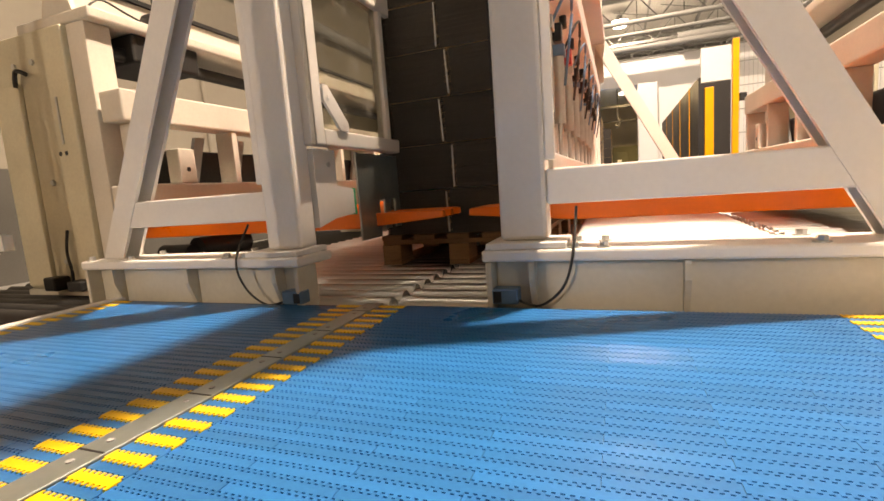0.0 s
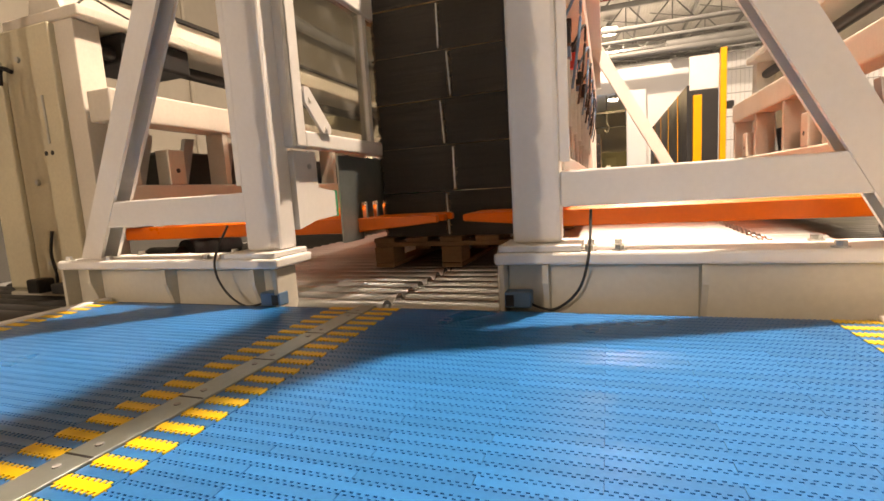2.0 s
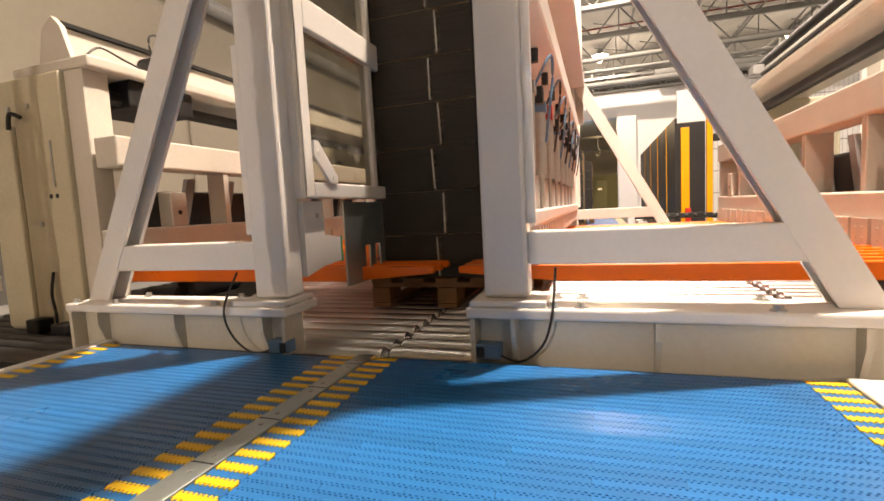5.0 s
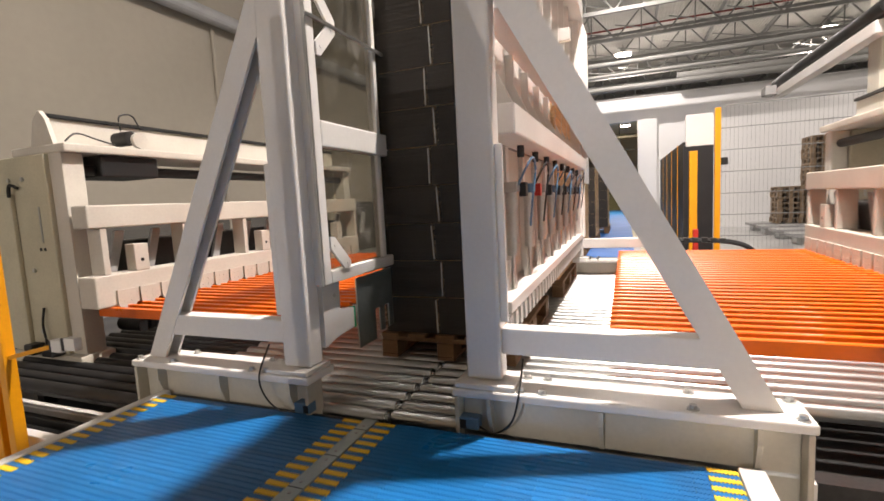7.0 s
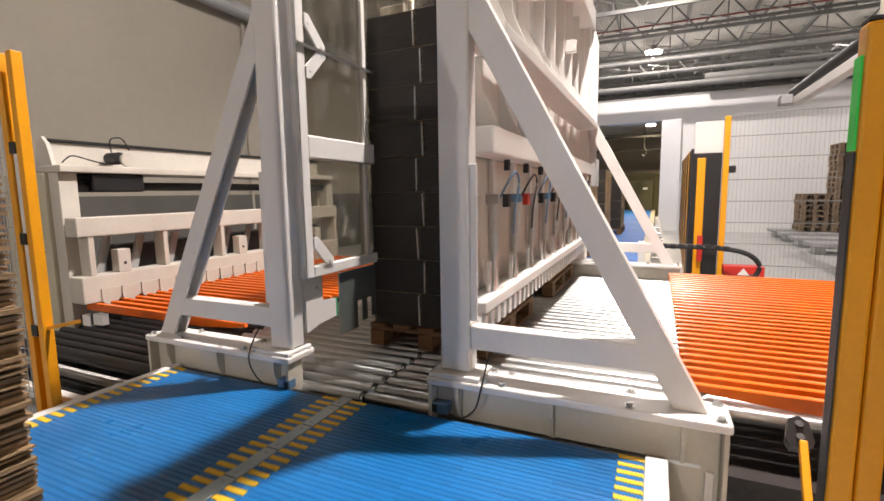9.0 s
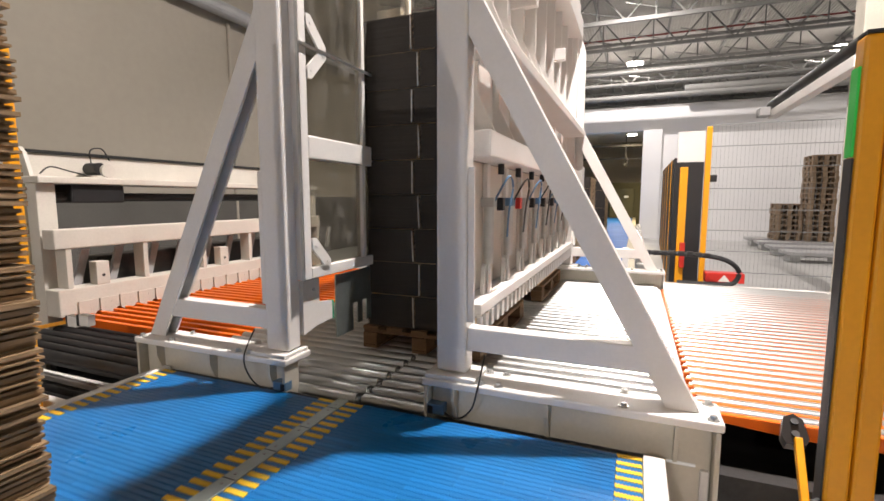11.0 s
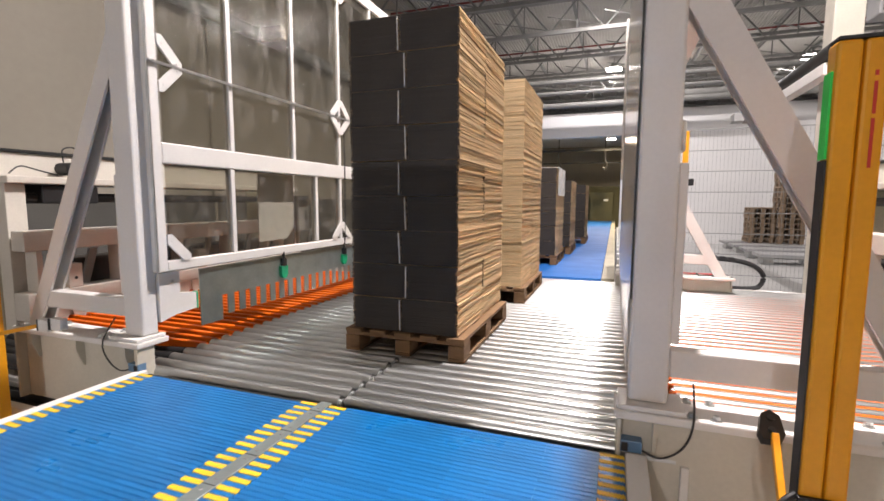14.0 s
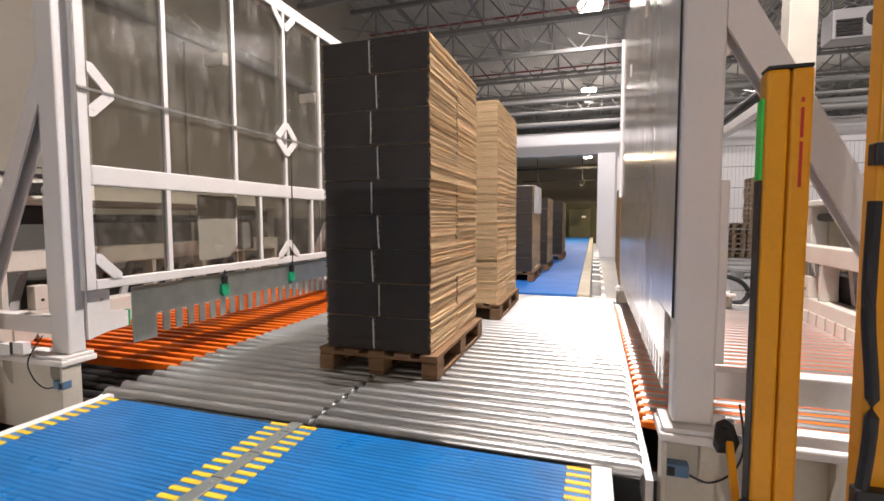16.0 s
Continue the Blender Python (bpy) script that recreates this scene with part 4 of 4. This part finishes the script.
part("cable_sleeve", tube(B(), [(-0.045, -0.03, 1.0), (-0.05, -0.04, 0.75), (-0.03, -0.035, 0.5), (-0.05, -0.04, 0.2), (-0.04, -0.03, -0.3)], 0.014, 10), BLACK, g2)
for z in (0.28, 1.08):
    part("strap", box(B(), -0.06, 0.06, -0.055, -0.02, z, z + 0.05, 0.004), BLACK, g2)

gl = thing("light_curtain_gate", "yellow light curtain post with wire mesh beside the rails", "safety sensor", "", (-2.2, -0.2, 0))
part("post", box(B(), 0.03, 0.09, -0.03, 0.03, FLOOR, 1.84, 0.006), YELLOW, gl)
part("receiver", box(B(), -0.10, -0.04, -0.03, 0.03, FLOOR, 1.84, 0.006), YELLOW, gl)
part("receiver_back", box(B(), -0.039, 0.029, 0.0, 0.028, FLOOR, 0.15, 0.004), YELLOW, gl)
part("receiver_window", box(B(), -0.03, 0.02, -0.02, 0.02, 0.15, 1.3, 0.004), WHITE, gl)
for z in (0.12, 0.7, 1.25):
    part("clamp", box(B(), -0.039, 0.029, -0.035, -0.021, z, z + 0.07, 0.003), BLACK, gl)
bm = B()
for k in range(14):
    rod(bm, (-0.2 - k * 0.05, 0.01, FLOOR), (-0.2 - k * 0.05, 0.01, 1.8), 0.003, 5)
for k in range(10):
    rod(bm, (-0.9, 0.012, k * 0.22 - 0.3), (-0.03, 0.012, k * 0.22 - 0.3), 0.003, 5)
part("mesh", bm, WIRE, gl)
part("sensor_arm", beam(B(), (0.091, 0.0, 0.175), (0.40, 0.05, 0.245), 0.02, 0.022), YELLOW, gl)
for x0, x1, m in ((0.385, 0.40, BLACK), (0.402, 0.485, WHITE), (0.487, 0.51, BLACK), (0.512, 0.595, WHITE)):
    part("marker", box(B(), x0, x1, 0.03, 0.07, 0.215 + (x0 - 0.385) * 0.15, 0.28 + (x0 - 0.385) * 0.15, 0.002), m, gl)

ga = thing("gantry_beam", "white gantry beam carrying a dark round tube on posts", "gantry")
part("beam", box(B(), 3.14, 3.26, 4.0, 7.2, 2.22, 2.34, 0.008), WHITE, ga)
part("tube", rod(B(), (3.2, 3.9, 2.44), (3.2, 7.3, 2.44), 0.075, 18), DARK, ga, "dark grey round tube", True)
part("post", box(B(), 3.24, 3.5, 4.15, 4.4, FLOOR, 4.2, 0.012), CREAM, ga)
part("gear_box", box(B(), 2.98, 3.13, 7.0, 7.25, 2.24, 2.38, 0.015), GREY, ga)

uh = thing("unit_heater", "grey louvred unit heater hanging from the roof", "heater", "", (4.98, 7.0, 3.83))
part("body", box(B(), -0.34, 0.34, -0.2, 0.2, -0.22, 0.22, 0.02), GREY, uh)
for k in range(5):
    part("louvre", beam(B(), (-0.3, -0.215, -0.16 + k * 0.05), (0.02, -0.215, -0.16 + k * 0.05), 0.02, 0.03), DARK, uh)
part("fan_guard", rod(B(), (0.18, -0.225, 0.05), (0.18, -0.201, 0.05), 0.12, 20), DARK, uh)
for x in (-0.28, 0.28):
    part("hanger", rod(B(), (x, 0, 0.22), (x, 0, ROOF - 3.83), 0.012, 8), DARK, uh)

# black and yellow guard beyond the bed
gd = thing("folding_guard", "black curtain guard with yellow posts beside the far conveyor", "machine guard")
for y in (7.0, 8.6, 10.4, 12.4):
    x = 1.75 + (y - 5.6) * 0.027
    part("guard_post", box(B(), x - 0.008, x + 0.009, y - 0.02, y + 0.02, FLOOR, 1.55 + (y - 5.6) * 0.03, 0.004), YELLOW, gd)
part("curtain", plate(B(), [(1.995, 14.6, FLOOR), (1.76, 5.9, FLOOR), (1.76, 5.9, 1.55), (1.995, 14.6, 1.82)], (1, 0.0, 0), 0.03), BLACK, gd)
part("front_panel", box(B(), 1.795, 2.148, 5.985, 6.02, FLOOR, 1.49, 0.004), BLACK, gd)
part("light_curtain", box(B(), 1.838, 1.943, 5.92, 5.98, FLOOR, 1.42, 0.006), YELLOW, gd)
part("white_panel", box(B(), 1.80, 2.148, 5.985, 6.02, 1.495, 1.93, 0.004), WHITE, gd)
part("tall_post", box(B(), 2.152, 2.225, 5.9, 5.97, FLOOR, 1.98, 0.006), YELLOW, gd)
part("red_handle", box(B(), 1.88, 1.95, 5.85, 5.915, -0.05, 0.32, 0.01), RED, gd)
part("switch_box", box(B(), 2.228, 2.31, 5.88, 5.95, 1.2, 1.30, 0.01), BLACK, gd)
fence = thing("wire_fence", "tall wire mesh safety fence between steel posts", "fence")
bm = B()
for k in range(110):
    x = 2.25 + k * 0.05
    box(bm, x - 0.0012, x + 0.0012, 5.999, 6.001, FLOOR + 0.1, 2.0)
for k in range(9):
    box(bm, 2.22, 7.8, 6.002, 6.008, FLOOR + 0.05 + k * 0.3, FLOOR + 0.06 + k * 0.3)
tagged(part("mesh", bm, WIRE, fence), "", "", "", "stuff")
for x in (3.9, 5.6, 7.3):
    part("post", box(B(), x - 0.03, x + 0.03, 5.97, 6.03, FLOOR, 2.05, 0.005), WHITE, fence)
hose = thing("cable_chain", "black energy chain bent back on itself beside the frame", "cable chain")
part("chain", tube(B(), [(1.16, 5.0, 0.25), (1.6, 5.0, 0.25), (2.1, 5.0, 0.235), (2.36, 5.0, 0.18), (2.49, 5.0, 0.06), (2.47, 5.0, -0.07), (2.34, 5.0, -0.125), (1.8, 5.0, -0.13)], 0.03, 8), BLACK, hose)
for k in range(9):
    part("chain_link", box(B(), 1.3 + k * 0.1, 1.37 + k * 0.1, 4.966, 5.034, 0.218 - max(0, k - 6) * 0.006, 0.282 - max(0, k - 6) * 0.008, 0.006), BLACK, hose)
part("chain_bracket", box(B(), 1.12, 1.2, 4.94, 5.06, -0.14, 0.3, 0.006), WHITE, hose)
tro = thing("trolley", "red trolley box on a white stand beside the far conveyor", "trolley")
tb = part("red_box", box(B(), 2.15, 2.6, 5.2, 5.4, -0.135, -0.008, 0.008), RED, tro, "red trolley box")
part("sign_mark", plate(B(), [(2.30, 5.198, -0.12), (2.44, 5.198, -0.12), (2.37, 5.198, -0.03)], (0, 1, 0), 0.0015), SLIT, tb, "white triangle mark")
part("trolley_base", box(B(), 1.4, 3.3, 4.9, 5.2, -0.2, -0.165, 0.01), WHITE, tro)
part("stand", box(B(), 1.5, 3.2, 4.95, 5.15, FLOOR, -0.2), GREY, tro)

# pallet store at the far wall
pg = pallet(0.6, 0.8, WOOD_GREY, "pallet", "weathered wooden pallet in a tall pile")
pg.location = (5.9, 14.2, -0.2)
for k in range(1, 16):
    copy_thing(pg, pose(5.9 + random.uniform(-0.02, 0.02), 14.2, -0.2 + k * 0.1455))
for k in range(7):
    copy_thing(pg, pose(5.23 + random.uniform(-0.02, 0.02), 14.4, -0.2 + k * 0.1455))
for y in (11.0, 12.3, 13.6, 14.9):
    c = thing("floor_conveyor", "low grey pallet conveyor segment on the floor", "conveyor", "pallet conveyors", (5.4, y, 0))
    part("deck", box(B(), -1.0, 1.0, -0.35, 0.35, -0.29, -0.21, 0.01), GREY, c)
    for x in (-0.8, 0.0, 0.8):
        part("foot", box(B(), x - 0.1, x + 0.1, -0.2, 0.2, FLOOR, -0.291, 0.01), STEEL, c)


# ---- what moves ----
def motions():
    # side frames: opening, as metres outwards
    right = [(0, -0.034), (0.5, -0.04), (1.0, -0.003), (1.5, 0.018), (2.0, 0.02), (3.2, 0.022), (4.0, -0.01), (5.0, -0.053), (5.5, -0.054), (6.0, -0.05), (7.0, -0.046), (8.0, -0.04), (8.5, -0.007), (9.0, 0.012), (9.6, 0.018),
             (11.0, 0.0), (11.5, 0.01), (12.0, 0.12), (12.5, 0.305), (13.0, 0.495), (13.5, 0.69), (14.0, 0.88), (14.5, 1.07), (14.8, 1.145), (15.0, 1.16), (16.0, 1.165)]
    left = [(0, -0.022), (0.5, -0.015), (1.0, 0.007), (1.5, 0.033), (2.0, 0.033), (3.2, 0.031), (4.0, 0.018), (5.0, 0.006), (5.5, 0.006), (6.0, 0.008), (7.0, 0.006), (8.0, 0.005), (8.5, 0.033), (9.0, 0.047), (9.6, 0.05),
            (11.0, 0.036), (11.5, 0.036), (12.0, 0.155), (12.5, 0.366), (13.0, 0.559), (13.5, 0.749), (14.0, 0.915), (14.5, 1.115), (14.8, 1.202), (15.0, 1.225), (16.0, 1.235)]
    walk(frame_r, [(t, pose(MID + u, 0.03, 0)) for t, u in right])
    # the energy chain rolls along at about half the way of the frame
    walk(hose, [(t, pose(0.6 * u, 0, 0)) for t, u in right])
    walk(frame_l, [(t, pose(MID - u, -0.03, 0)) for t, u in left])
    # fork carriages: way outwards and height
    draw = [(0, 0, 0), (1.5, 0, 0), (2.2, 0, -0.02), (3.0, 0, -0.045), (4.0, 0, -0.045), (5.0, 0, -0.04), (5.4, 0.01, -0.035), (6.0, 0.14, -0.02), (6.5, 0.40, -0.005), (7.0, 0.75, 0), (7.5, 1.10, 0), (8.0, 1.24, -0.02),
            (8.5, 1.28, -0.1), (9.0, 1.30, -0.17), (9.6, 1.33, -0.24), (10.4, 1.37, -0.282), (11.3, 1.38, -0.284), (16.0, 1.38, -0.284)]
    walk(fork_r, [(t, pose(0.172 + u, 0, z)) for t, u, z in draw])
    walk(fork_l, [(t, pose(0.064 - u, 0, max(z, -0.275))) for t, u, z in draw])
    # the gripped stack sways with the frames
    walk(main_stack, [(t, pose(0.02 + d, 1.3475, 0.146)) for t, d in ((0, 0), (0.5, 0.003), (1.0, 0.02), (1.5, 0.035), (3.2, 0.035), (5.0, 0.008), (5.5, 0.005), (7.5, 0), (11.5, 0), (12.2, 0.015), (12.6, 0.022), (16.0, 0.022))])
    # the near stack is carried back out of view
    walk(near_stack, [(t, pose(-0.075, -1.90 + d, 0.004)) for t, d in ((0, 0), (12.6, 0), (12.8, -0.03), (13.0, -0.14), (13.2, -0.35), (13.6, -0.8), (14.2, -1.2), (16.0, -1.2))])


motions()
